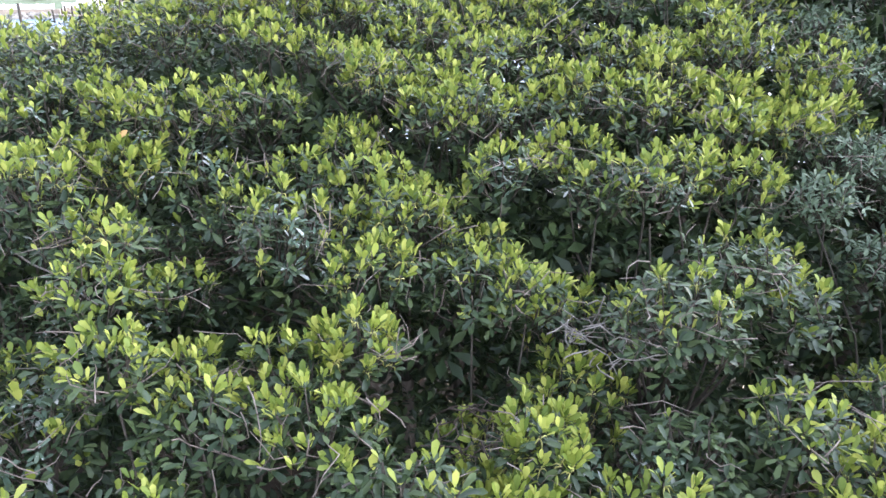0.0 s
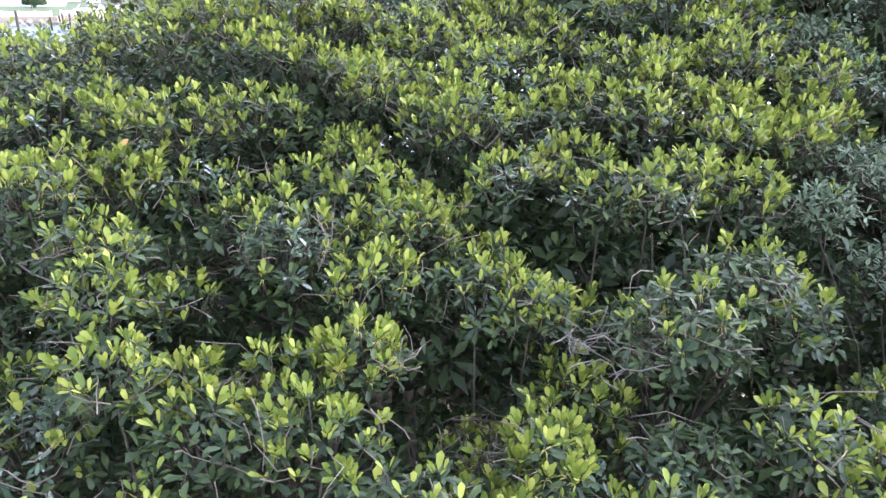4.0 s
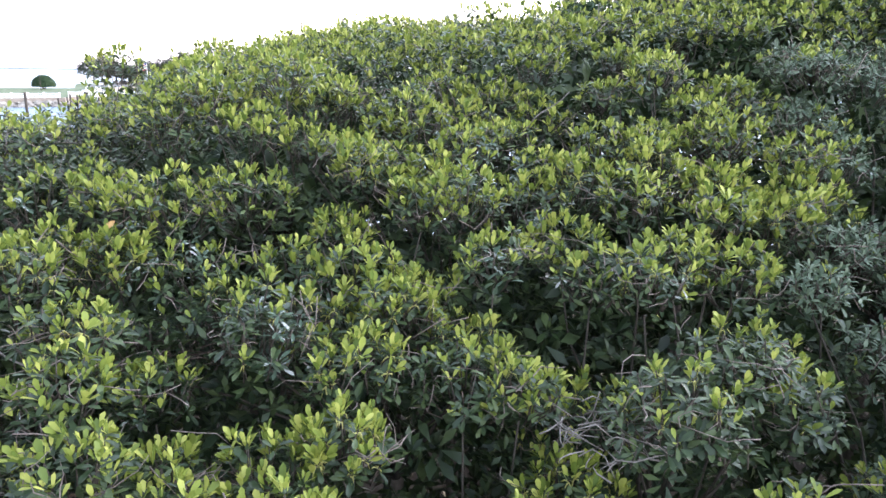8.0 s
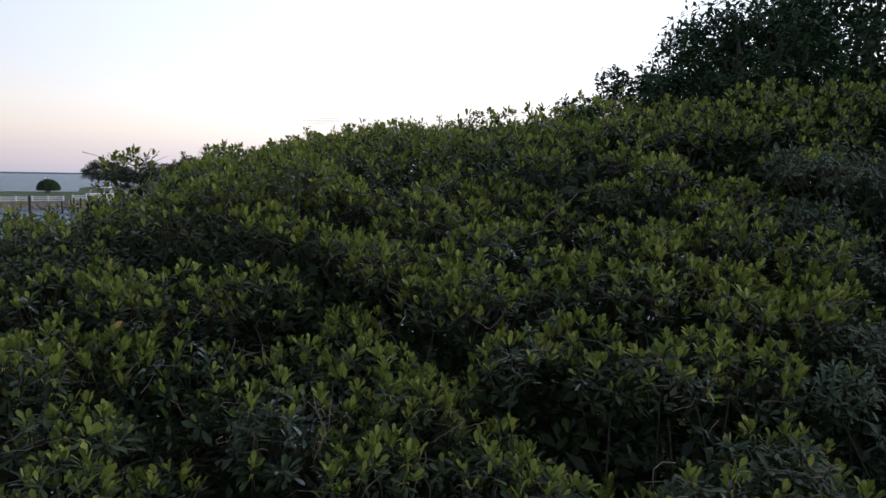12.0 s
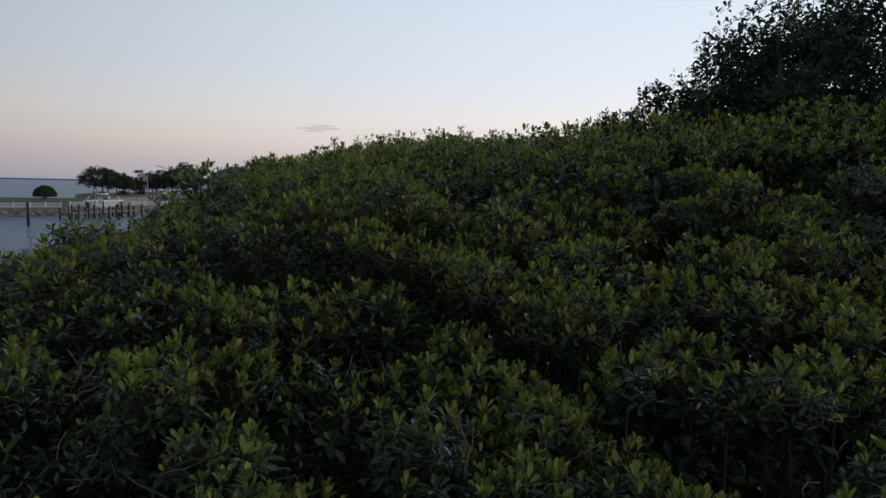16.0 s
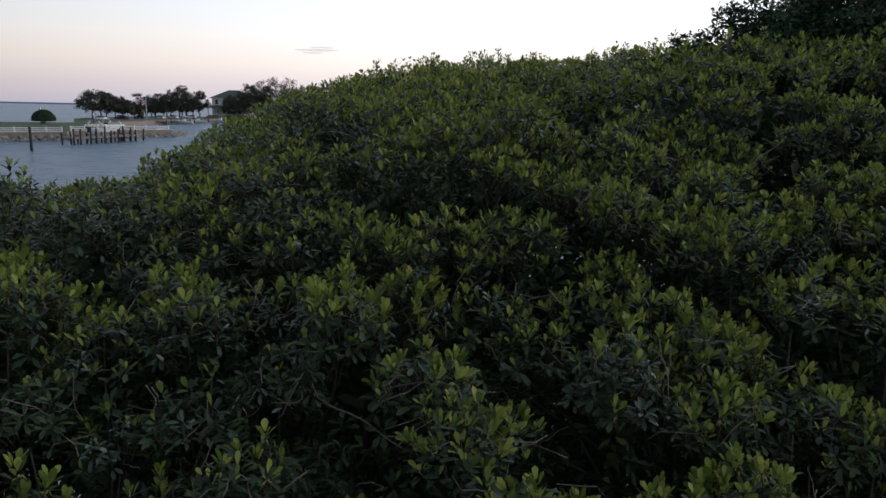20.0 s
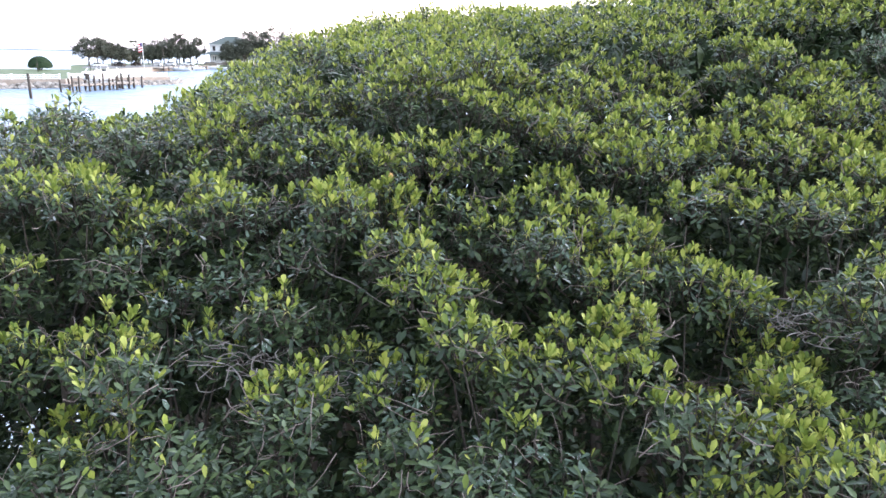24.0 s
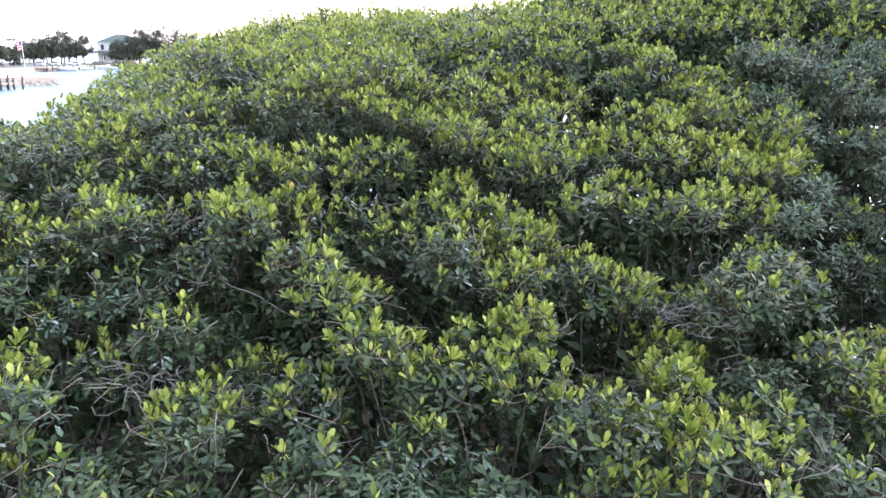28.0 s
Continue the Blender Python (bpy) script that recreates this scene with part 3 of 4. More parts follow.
        soiled = noise.noise((cx * 0.9, cy * 0.9, 12.0))
        # crooked dry twigs in the gaps between the clumps
        for k in range((10, 6, 0)[level]):
            a = rng.uniform(0, 6.28)
            c = np.array([cx + math.cos(a) * R * rng.uniform(0.7, 1.25), cy + math.sin(a) * R * rng.uniform(0.7, 1.25), z - H * rng.uniform(0.1, 1.1)])
            d = unit(rng.normal(0, 1, 3) * (1, 1, 0.6)) * rng.uniform(0.06, 0.17)
            kink = np.outer((0.7, 1.0, 0.6), rng.normal(0, 0.03, 3)) + rng.normal(0, 0.008, (3, 3))
            dry.put(*tube(np.array([c - d, c - d * 0.5 + kink[0], c + kink[1], c + d * 0.5 + kink[2], c + d]) - here, [0.0032, 0.0028, 0.0024, 0.0018, 0.001], 4))
        for k in range(n):
            q = (k + rng.uniform(0.2, 0.8)) / n
            theta = math.acos(1 - 1.28 * q)
            phi = 2.4 * k + rng.normal(0, 0.3)
            out = np.array([math.sin(theta) * math.cos(phi), math.sin(theta) * math.sin(phi), math.cos(theta)])
            spread = rng.uniform(0.78, 1.12)
            place = root + (0, 0, 0.12 * step / 0.4 + rng.normal(0, 0.03)) + out * (R, R, H) * spread
            axis = unit(out * 0.32 + np.array([0, 0, 0.9]) + rng.normal(0, 0.2, 3))
            white = any((place[0] - x) ** 2 + (place[1] - y) ** 2 < r * r for x, y, r in WHITENED)
            grey = greyish and cx > 2.1 + 0.3 * noise.noise((cx, cy, 1.0))
            # Young shoots keep to clump tops; darker sprigs on the sides paint in shade
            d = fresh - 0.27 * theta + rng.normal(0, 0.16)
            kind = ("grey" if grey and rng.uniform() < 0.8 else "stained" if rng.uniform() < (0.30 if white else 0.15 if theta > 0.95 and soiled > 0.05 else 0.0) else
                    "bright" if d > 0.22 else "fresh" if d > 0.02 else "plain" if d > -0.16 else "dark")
            size = rng.uniform(0.82, 1.2) * (1.0, 1.12, 1.5)[level]
            turn = basis(axis, rng.uniform(0, 6.28))
            if level == 0 and k % 2:
                v, f = tube(np.array([root * 0.5 + place * 0.5 - (0, 0, 0.06), root * 0.25 + place * 0.75 + rng.normal(0, 0.012, 3) - (0, 0, 0.04), place]) - here, [0.0048, 0.0042, 0.0032], 3)
                twigs.put(v, f)
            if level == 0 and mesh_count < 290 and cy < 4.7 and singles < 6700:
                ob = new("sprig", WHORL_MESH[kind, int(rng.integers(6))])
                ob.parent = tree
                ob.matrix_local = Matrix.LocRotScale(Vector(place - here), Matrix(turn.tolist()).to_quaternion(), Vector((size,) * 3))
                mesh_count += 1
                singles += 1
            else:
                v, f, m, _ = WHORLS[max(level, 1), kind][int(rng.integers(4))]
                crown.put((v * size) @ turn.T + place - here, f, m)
    if limbs.v:
        tagged(limbs.part("limbs_rest", [M["twig"]], tree), kind="stuff")
    if twigs.v:
        tagged(twigs.part("twigs_rest", [M["twig"]], tree), kind="stuff")
    if dry.v:
        tagged(dry.part("dry_twig", [M["dry"]], tree), kind="stuff")
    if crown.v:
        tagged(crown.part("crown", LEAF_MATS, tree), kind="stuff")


# the thicket's leafy flanks, down to the water
def flank(name, line, low, depth, count, label):
    p = Pile()
    pts = [np.array(q, float) for q in line]
    lengths = [np.linalg.norm(b - a) for a, b in zip(pts, pts[1:])]
    for _ in range(count):
        k = int(rng.choice(len(lengths), p=np.array(lengths) / sum(lengths)))
        c = pts[k] + (pts[k + 1] - pts[k]) * rng.uniform() + rng.normal(0, depth, 2)
        place = np.array([c[0], c[1], low + (canopy(*c) - 0.3 - low) * rng.uniform()])
        v, f, m, _ = WHORLS[2, "dark" if rng.uniform() < 0.8 else "plain"][int(rng.integers(4))]
        p.put((v * 2.9) @ basis(rng.normal(0, 0.6, 3) + (0, 0, 0.7), rng.uniform(0, 6.28)).T + place, f, m)
    return tagged(p.part(name, LEAF_MATS), label, "foliage", kind="stuff")


flank("thicket_edge", [(-7.8, 0.6), (-7.6, 5), (-7.4, 10), (-7.1, 16), (-6.8, 22.5)], 0.3, 0.25, 1900, "leafy mangrove edge hanging down to the water")
flank("thicket_edge", [(-7.8, 0.5), (0, 0.3), (4.5, 0.5)], 0.3, 0.2, 1300, "leafy mangrove edge hanging down to the water")
flank("thicket_edge", [(4.5, 0.5), (5.2, 3), (8.6, 8), (11.5, 12), (17.5, 22.5)], 0.3, 0.35, 1700, "leafy mangrove edge hanging down to the water")
flank("thicket_edge", [(-6.8, 22.5), (5, 23), (17.5, 22.8)], 0.3, 0.4, 900, "leafy mangrove edge hanging down to the water")


# ---- bleached branches, sticks and one withered leaf ----
def branch(points, r0, r1, material, label, name="dead_branch"):
    pts = [np.array(p, float) for p in points]
    fine = []
    for a, b in zip(pts, pts[1:]):
        for s in (0.0, 0.33, 0.66):
            fine.append(a + (b - a) * s + rng.normal(0, 0.012, 3) * (s > 0))
    fine.append(pts[-1])
    for _ in range(2):
        fine = [fine[0]] + [q for a, b in zip(fine, fine[1:]) for q in (a * 0.75 + b * 0.25, a * 0.25 + b * 0.75)] + [fine[-1]]
    p = Pile()
    p.put(*tube(fine, np.linspace(r0, r1, len(fine)), 6))
    return tagged(p.part(name, [material]), label, "branch", group="bare branches in the mangroves")


branch([(0.75, 3.15, 5.42), (1.15, 3.25, 5.46), (1.55, 3.35, 5.60)], 0.007, 0.004, M["dead"], "bleached bare branch lying among mangrove leaves")
branch([(0.55, 3.1, 5.36), (0.95, 3.05, 5.42), (1.3, 3.2, 5.4)], 0.006, 0.003, M["dead"], "bleached bare branch lying among mangrove leaves")
branch([(-2.35, 3.4, 5.85), (-2.1, 3.3, 5.75), (-1.8, 3.2, 5.6)], 0.006, 0.004, M["dead"], "pale grey branch showing between leaves")
branch([(0.55, 5.3, 6.75), (0.75, 5.35, 6.95), (0.92, 5.4, 7.08)], 0.005, 0.003, M["dead"], "thin bare stick leaning out of the leaves")
branch([(-2.1, 5.4, 6.6), (-2.15, 5.4, 6.85), (-2.3, 5.45, 7.1)], 0.005, 0.003, M["dead"], "thin bare stick leaning out of the leaves")
branch([(-0.42, 2.1, 5.36), (-0.3, 2.15, 5.41), (-0.15, 2.2, 5.40)], 0.006, 0.004, M["dead"], "short bare branch among yellow-green leaves")


def stick_heap(x, y, z, radius, count, label, material):
    heap = thing("stick_heap", label, "sticks", at=(x, y, z))
    for _ in range(count):
        a, t = rng.uniform(0, 6.28), rng.uniform(0, 6.28)
        c = np.array([math.cos(a), math.sin(a), 0]) * radius * math.sqrt(rng.uniform(0.1, 1)) + (0, 0, rng.uniform(-0.05, 0.08))
        d = np.array([math.cos(t), math.sin(t), rng.normal(0, 0.3)]) * rng.uniform(0.05, 0.13)
        sag = rng.normal(0, 0.028, 3)
        p = Pile()
        p.put(*tube([c - d, c - d * 0.3 + sag, c + d * 0.4 + sag, c + d], [0.0034, 0.0036, 0.0028, 0.0012], 4))
        p.part("stick", [material], heap)
    return heap


# shaded undergrowth inside the thicket, added to hide bright water behind the gaps
def undergrowth(line, count, size):
    p = Pile()
    a, b = np.array(line[0], float), np.array(line[1], float)
    for _ in range(count):
        c = a + (b - a) * rng.uniform() + rng.normal(0, 0.22, 2)
        if not thicket(*c):
            continue
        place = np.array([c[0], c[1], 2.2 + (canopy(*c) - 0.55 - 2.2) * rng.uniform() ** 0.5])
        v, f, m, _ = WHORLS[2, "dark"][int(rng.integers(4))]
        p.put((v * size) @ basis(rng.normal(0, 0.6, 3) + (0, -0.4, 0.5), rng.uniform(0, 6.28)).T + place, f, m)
    tagged(p.part("undergrowth", LEAF_MATS), "leafy undergrowth added to fill the mangrove thicket", "foliage", kind="stuff")


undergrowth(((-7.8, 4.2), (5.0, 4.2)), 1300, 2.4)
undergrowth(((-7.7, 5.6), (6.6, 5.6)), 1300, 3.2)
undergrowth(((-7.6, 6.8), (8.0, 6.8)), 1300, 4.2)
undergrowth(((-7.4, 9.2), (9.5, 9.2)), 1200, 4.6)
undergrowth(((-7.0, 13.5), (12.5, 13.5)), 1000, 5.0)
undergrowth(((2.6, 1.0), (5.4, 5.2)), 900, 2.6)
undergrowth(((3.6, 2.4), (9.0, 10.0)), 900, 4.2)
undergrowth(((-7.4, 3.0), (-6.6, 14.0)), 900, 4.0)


stick_heap(-1.4, 3.66, canopy(-1.4, 3.66) + 0.08, 0.30, 64, "dark heap of curved dead sticks, a ragged nest", M["nest"])
stick_heap(-1.97, 2.56, canopy(-1.97, 2.56) + 0.10, 0.26, 60, "tangle of pale bare twigs whitened by birds", M["dead"])
stick_heap(0.16, 2.6, canopy(0.16, 2.6) + 0.08, 0.22, 40, "dark heap of curved dead sticks, a ragged nest", M["nest"])
stick_heap(0.62, 5.15, 6.30, 0.24, 34, "loose tangle of pale bare twigs", M["dead"])
stick_heap(0.72, 2.76, canopy(0.72, 2.76) + 0.08, 0.24, 44, "flattened tangle of grey sticks", M["dead"])
stick_heap(-2.58, 2.45, canopy(-2.58, 2.45) + 0.08, 0.24, 34, "loose tangle of grey twigs", M["dead"])
stick_heap(-0.75, 6.4, 7.0, 0.22, 30, "small pale nest of twigs in the leaves", M["dead"])
v, f = leaf(0.10, 0.036, -1.2, 0.5, 0.5, 0)
p = Pile()
p.put(v @ basis((0.1, 0.9, 0.4), 0.4).T, f)
ob = tagged(p.part("withered_leaf", [M["withered"]]), "single tan withered leaf hanging in the mangroves", "leaf")
ob.location = (-1.84, 3.88, 6.36)


# ---- taller dark trees behind ----
def broad_tree(name, label, at, height, spread, blobs, per, leaf_size, material, low=0.35, trunks=1, lean=0.0, whorl="dark", seed=0, squash=0.55):
    r = np.random.default_rng(seed)
    tree = thing(name, label, "tree", group="trees on the shore" if at[1] > 60 else "", at=at)
    crown, limbs = Pile(), Pile()
    tops = []
    for k in range(blobs):
        a, q = 2.4 * k + r.normal(0, 0.3), math.sqrt((k + 0.5) / blobs)
        zz = low + (1 - low) * (0.25 + 0.75 * (1 - q ** 2.2)) * r.uniform(0.62, 1.0)
        if k % 3 == 0:
            zz = low + (1 - low) * r.uniform(0.05, 0.4)
        tops.append(np.array([math.cos(a) * q * spread + lean * zz, math.sin(a) * q * spread, zz * height]))
    for t in tops:
        R = spread * (r.uniform(0.16, 0.26) if at[1] < 60 else r.uniform(0.24, 0.36))
        for j in range(per):
            d = unit(r.normal(0, 1, 3) + (0, 0, 0.25))
            place = t + d * R * (1, 1, squash + 0.25) * r.uniform(0.45, 1.1)
            v, f, m, _ = WHORLS[2, whorl][int(r.integers(4))]
            size = leaf_size / 0.070 * r.uniform(0.75, 1.25)
            crown.put((v * size) @ basis(unit(d + (0, 0, 0.5) + r.normal(0, 0.3, 3)), r.uniform(0, 6.28)).T + place, f)
    for k in range(trunks):
        a = 6.28 * k / trunks + 0.4
        foot = np.array([math.cos(a), math.sin(a), 0]) * (0.0 if trunks == 1 else spread * 0.32)
        fork = foot + np.array([lean * 0.3 + r.normal(0, 0.1), r.normal(0, 0.1), height * low * 0.9])
        p = Pile()
        w = height * 0.022
        p.put(*tube([foot - (0, 0, 0.3), foot * 0.5 + fork * 0.5 + r.normal(0, w, 3) * (1, 1, 0), fork], [w * 1.3, w, w * 0.8], 8))
        p.part("trunk", [M["bark"]], tree)
        for t in tops[k::trunks][:14]:
            limbs.put(*tube([fork, (fork + t) / 2 + r.normal(0, 0.04 * height, 3), t], [w * 0.55, w * 0.32, w * 0.1], 4))
    limbs.part("limb", [M["bark"]], tree)
    tagged(crown.part("crown", [material], tree), kind="stuff")
    return tree


broad_tree("buttonwood_tree", "tall dark tree with small leathery leaves against the sky", (7.3, 12.3, 0.35), 10.9, 4.0, 130, 46, 0.145, M["tree_leaf"],
           low=0.62, seed=3)
broad_tree("buttonwood_tree", "tall dark tree with small leathery leaves against the sky", (12.0, 13.5, 0.35), 11.5, 3.6, 80, 44, 0.165, M["tree_leaf"],
           low=0.62, seed=4)
broad_tree("buttonwood_tree", "dark shrubby tree rising over the mangrove thicket", (4.4, 10.5, 0.35), 9.35, 1.75, 52, 54, 0.095, M["tree_leaf"],
           low=0.80, seed=5)
broad_tree("buttonwood_tree", "dark shrubby tree rising over the mangrove thicket", (2.75, 10.2, 0.35), 8.3, 1.35, 34, 42, 0.10, M["tree_leaf"],
           low=0.86, seed=6)


# bare twigs over the tall tree and leafy shoots on the thicket's crest
for dx in (-0.35, -0.1, 0.2, 0.5):
    branch([(4.6 + dx * 0.4, 10.3, 9.1), (4.6 + dx * 0.8, 10.3, 9.6), (4.65 + dx * 1.5, 10.3, 10.05)], 0.014, 0.005, M["dead"],
           "bare dead twig standing up from the tree top", "dead_twig")


def shoot(x, y, rise, whorls):
    base = canopy(x, y) - 0.1
    s = thing("mangrove_shoot", "lone leafy mangrove shoot above the thicket", "shoot", group="shoots on the crest", at=(x, y, base))
    lean = rng.normal(0, 0.05, 2)
    top = rise + 0.1
    p = Pile()
    p.put(*tube([(0, 0, -0.5), (lean[0] * 0.3, lean[1] * 0.3, top * 0.5), (lean[0], lean[1], top)], [0.012, 0.009, 0.005], 5))
    p.part("stem", [M["twig"]], s)
    for k in range(whorls):
        ob = new("sprig", WHORL_MESH["fresh" if k % 2 else "plain", k % 6])
        ob.parent = s
        a, out = 2.4 * k, 0.03 + 0.03 * k
        ob.matrix_local = Matrix.LocRotScale(Vector((lean[0] + out * math.cos(a), lean[1] + out * math.sin(a), top - 0.065 * k)),
                                             Matrix(basis((0.5 * math.cos(a), 0.5 * math.sin(a), 1), a).tolist()).to_quaternion(), Vector((1.2, 1.2, 1.2)))


for x, y, rise, whorls in ((-1.85, 13.2, 0.2, 5), (-0.2, 18.6, 0.34, 7), (0.1, 18.2, 0.26, 6), (0.5, 17.3, 0.24, 6), (-3.0, 15.3, 0.25, 5),
                           (-3.5, 10.8, 0.3, 6), (-2.6, 12.0, 0.2, 5), (1.4, 15.0, 0.2, 5)):
    shoot(x, y, rise, whorls)


# ---- far shore: fence, dock, boats, trees, house ----
post_me = bpy.data.meshes.new("post")
bm = boxed((0, 0, 0.52), (0.30, 0.30, 1.04), 0.03)
box(bm, (0, 0, 1.08), (0.38, 0.38, 0.08), 0.02)
bm.to_mesh(post_me)
bm.free()
post_me.materials.append(M["white"])
rail_me = bpy.data.meshes.new("rail")
bm = boxed((0, 2.4, 0), (0.10, 4.5, 0.16), 0.015)
bm.to_mesh(rail_me)
bm.free()
rail_me.materials.append(M["white"])
for (ax, ay), (bx, by), bays in (((-119.3, 98.5), (-76.2, 142.9), 22), ((-78.0, 150.0), (-64.5, 168.0), 8)):
    fence = thing("fence", "white post and rail fence along the seawall", "fence", at=(ax, ay, LAND), turn=math.atan2(ax - bx, by - ay))
    bay = math.hypot(bx - ax, by - ay) / bays
    for k in range(bays + 1):
        ob = new("post", post_me)
        ob.parent, ob.location = fence, (0, bay * k, 0)
        for z in (0.22, 0.55, 0.90):
            if k < bays:
                ob = new("rail", rail_me)
                ob.parent, ob.location, ob.scale = fence, (0, bay * k, z), (1, bay / 4.8, 1)


def pile_post(x, y, top, r=0.16, label="dark weathered timber pile standing in the water"):
    p = Pile()
    lean = rng.normal(0, 0.05, 2)
    p.put(*tube([(0, 0, -1.0), (lean[0] * 0.5, lean[1] * 0.5, top / 2), (lean[0], lean[1], top), (lean[0], lean[1], top + 0.08)], [r * 1.05, r, r * 0.95, r * 0.5], 9))
    return p


p = pile_post(0, 0, 3.6, 0.2)
ob = tagged(p.part("mooring_pile", [M["pile"]]), "lone dark mooring pile standing in the water", "pile")
ob.location = (-62.7, 108.0, 0)

dock = thing("dock", "weathered timber dock on dark piles beside the seawall", "dock", at=(-66.5, 126.0, 0), turn=math.atan2(-3.6, 21.5))
for k in range(58):
    part("plank", boxed((0, 0.2 + 0.38 * k, 1.25), (1.9, 0.34, 0.07)), M["deck"], dock)
for x in (-0.8, 0.8):
    part("beam", boxed((x, 11, 1.10), (0.16, 22, 0.24), 0.02), M["deck"], dock)
for k in range(11):
    for x in (-1.0, 1.0):
        ob = pile_post(0, 0, rng.uniform(2.0, 3.0) if x > 0 else rng.uniform(1.5, 2.4)).part("pile", [M["pile"]], dock)
        ob.location = (x + rng.normal(0, 0.06), 0.3 + 2.15 * k + rng.normal(0, 0.2), 0)
part("gangway", boxed((-6.0, 20.5, 1.5), (10.0, 1.4, 0.14), 0.02), M["deck"], dock)
for x in (-9, -6, -3):
    ob = pile_post(0, 0, 2.4).part("pile", [M["pile"]], dock)
    ob.location = (x, 19.8, 0)


def boat(label, at, turn, length=7.5, top=True, cover=False):
    b = thing("boat", label, "boat", group="moored boats", at=at, turn=turn)
    bm = bmesh.new()
    rings = []
    for s, w, low in ((0.0, 0.85, 0.15), (0.3, 1.0, 0.05), (0.65, 0.9, 0.1), (0.88, 0.5, 0.3), (1.0, 0.05, 0.6)):
        y, half = (s - 0.5) * length, w * length * 0.15
        rings.append([bm.verts.new(c) for c in ((-half, y, 1.1 + 0.25 * s), (-half * 0.8, y, 0.45 + low), (0, y, low), (half * 0.8, y, 0.45 + low), (half, y, 1.1 + 0.25 * s))])
    for a, c in zip(rings, rings[1:]):
        for i in range(4):
            bm.faces.new((a[i], a[i + 1], c[i + 1], c[i]))
    bm.faces.new(rings[0][::-1])
    for a, c in zip(rings, rings[1:]):
        bm.faces.new((a[0], c[0], c[4], a[4]))
    bmesh.ops.recalc_face_normals(bm, faces=bm.faces)
    part("hull", bm, M["white"], b)
    part("console", boxed((0, -0.05 * length, 1.55), (0.9, 1.1, 0.8), 0.06), M["white"], b)
    part("windscreen", boxed((0, 0.04 * length, 2.05), (0.9, 0.06, 0.4), turn=Matrix.Rotation(-0.5, 4, "X")), M["glass"], b)
    part("outboard_motor", boxed((0, -0.53 * length, 1.0), (0.5, 0.6, 1.1), 0.1), M["pile"], b)
    if top:
        part("canopy", boxed((0, -0.08 * length, 3.0), (1.9, 2.4, 0.10), 0.04), M["white"], b)
        for x in (-0.8, 0.8):
            for y in (-1.6, 0.4):
                p = Pile()
                p.put(*tube([(x * 0.8, y, 1.1), (x, y, 3.0)], [0.04, 0.04], 6))
                p.part("stanchion", [M["metal"]], b)
    return b


lift = thing("boat_lift", "white boat lift frame with slanted arms", "boat lift", at=(-67.4, 142.5, 0), turn=-0.16)
for x in (-1.9, 1.9):
    for y in (-3.0, 3.0):
        ob = pile_post(0, 0, 3.2).part("pile", [M["pile"]], lift)
        ob.location = (x, y, 0)
        p = Pile()
        p.put(*tube([(x, y, 2.9), (x * 0.45, y * 1.1, 3.9)], [0.15, 0.12], 6))
        p.part("arm", [M["white"]], lift)
    part("beam", boxed((x, 0, 3.1), (0.22, 7.0, 0.28), 0.02), M["white"], lift)
for y in (-2.2, 2.2):
    part("cradle", boxed((0, y, 1.15), (3.6, 0.2, 0.2), 0.02), M["white"], lift)
boat("white motor boat hanging on a boat lift by the dock", (-67.4, 142.5, 1.35), -0.16, 9.5, top=True)
boat("white motor boat with a hard top moored at the far quay", (-101.2, 282, 0.1), 1.25, 10.0)
boat("small white boat moored at the far quay", (-102.5, 303, 0.1), 1.9, 8.0)
boat("white boat with a dark hull line moored at the far quay", (-99.0, 322, 0.1), 1.4, 9.0)

quay = thing("quay", "low timber quay on piles in front of the basin", "quay", at=(-106.2, 302, 0), turn=0.02)
part("deck", boxed((0, 0, 1.35), (3.0, 66, 0.22), 0.02), M["deck"], quay)
for k in range(12):
    ob = pile_post(0, 0, 2.0).part("pile", [M["pile"]], quay)
    ob.location = (1.6, -30 + 5.4 * k, 0)

# round clipped shrub on the lawn
shrub = thing("domed_shrub", "dark green dome-clipped shrub tree on the lawn", "shrub", at=(-112.3, 203, LAND))
p, tr = Pile(), Pile()
for k in range(5):
    a = 1.26 * k
    tr.put(*tube([(0.25 * math.cos(a), 0.25 * math.sin(a), 0), (0.6 * math.cos(a), 0.6 * math.sin(a), 0.8), (1.2 * math.cos(a), 1.2 * math.sin(a), 1.6)], [0.12, 0.1, 0.06], 6))
tr.part("trunk", [M["bark"]], shrub)
for k in range(1700):
    q = rng.uniform()
    th, ph = math.acos(1 - q), rng.uniform(0, 6.28)
    d = np.array([math.sin(th) * math.cos(ph), math.sin(th) * math.sin(ph), math.cos(th)])
    if k % 6 == 0:
        place = np.array([math.cos(ph) * 2.85 * math.sqrt(q), math.sin(ph) * 2.85 * math.sqrt(q), 0.9])
    else:
        place = d * (3.0, 3.0, 2.85) * rng.uniform(0.93, 1.02) + (0, 0, 0.9)
    v, f, m, _ = WHORLS[2, "dark"][k % 4]
    p.put((v * 5.0) @ basis(d + (0, 0, 0.1), rng.uniform(0, 6)).T + place, f)
tagged(p.part("crown", [M["tree_leaf"]], shrub), kind="stuff")

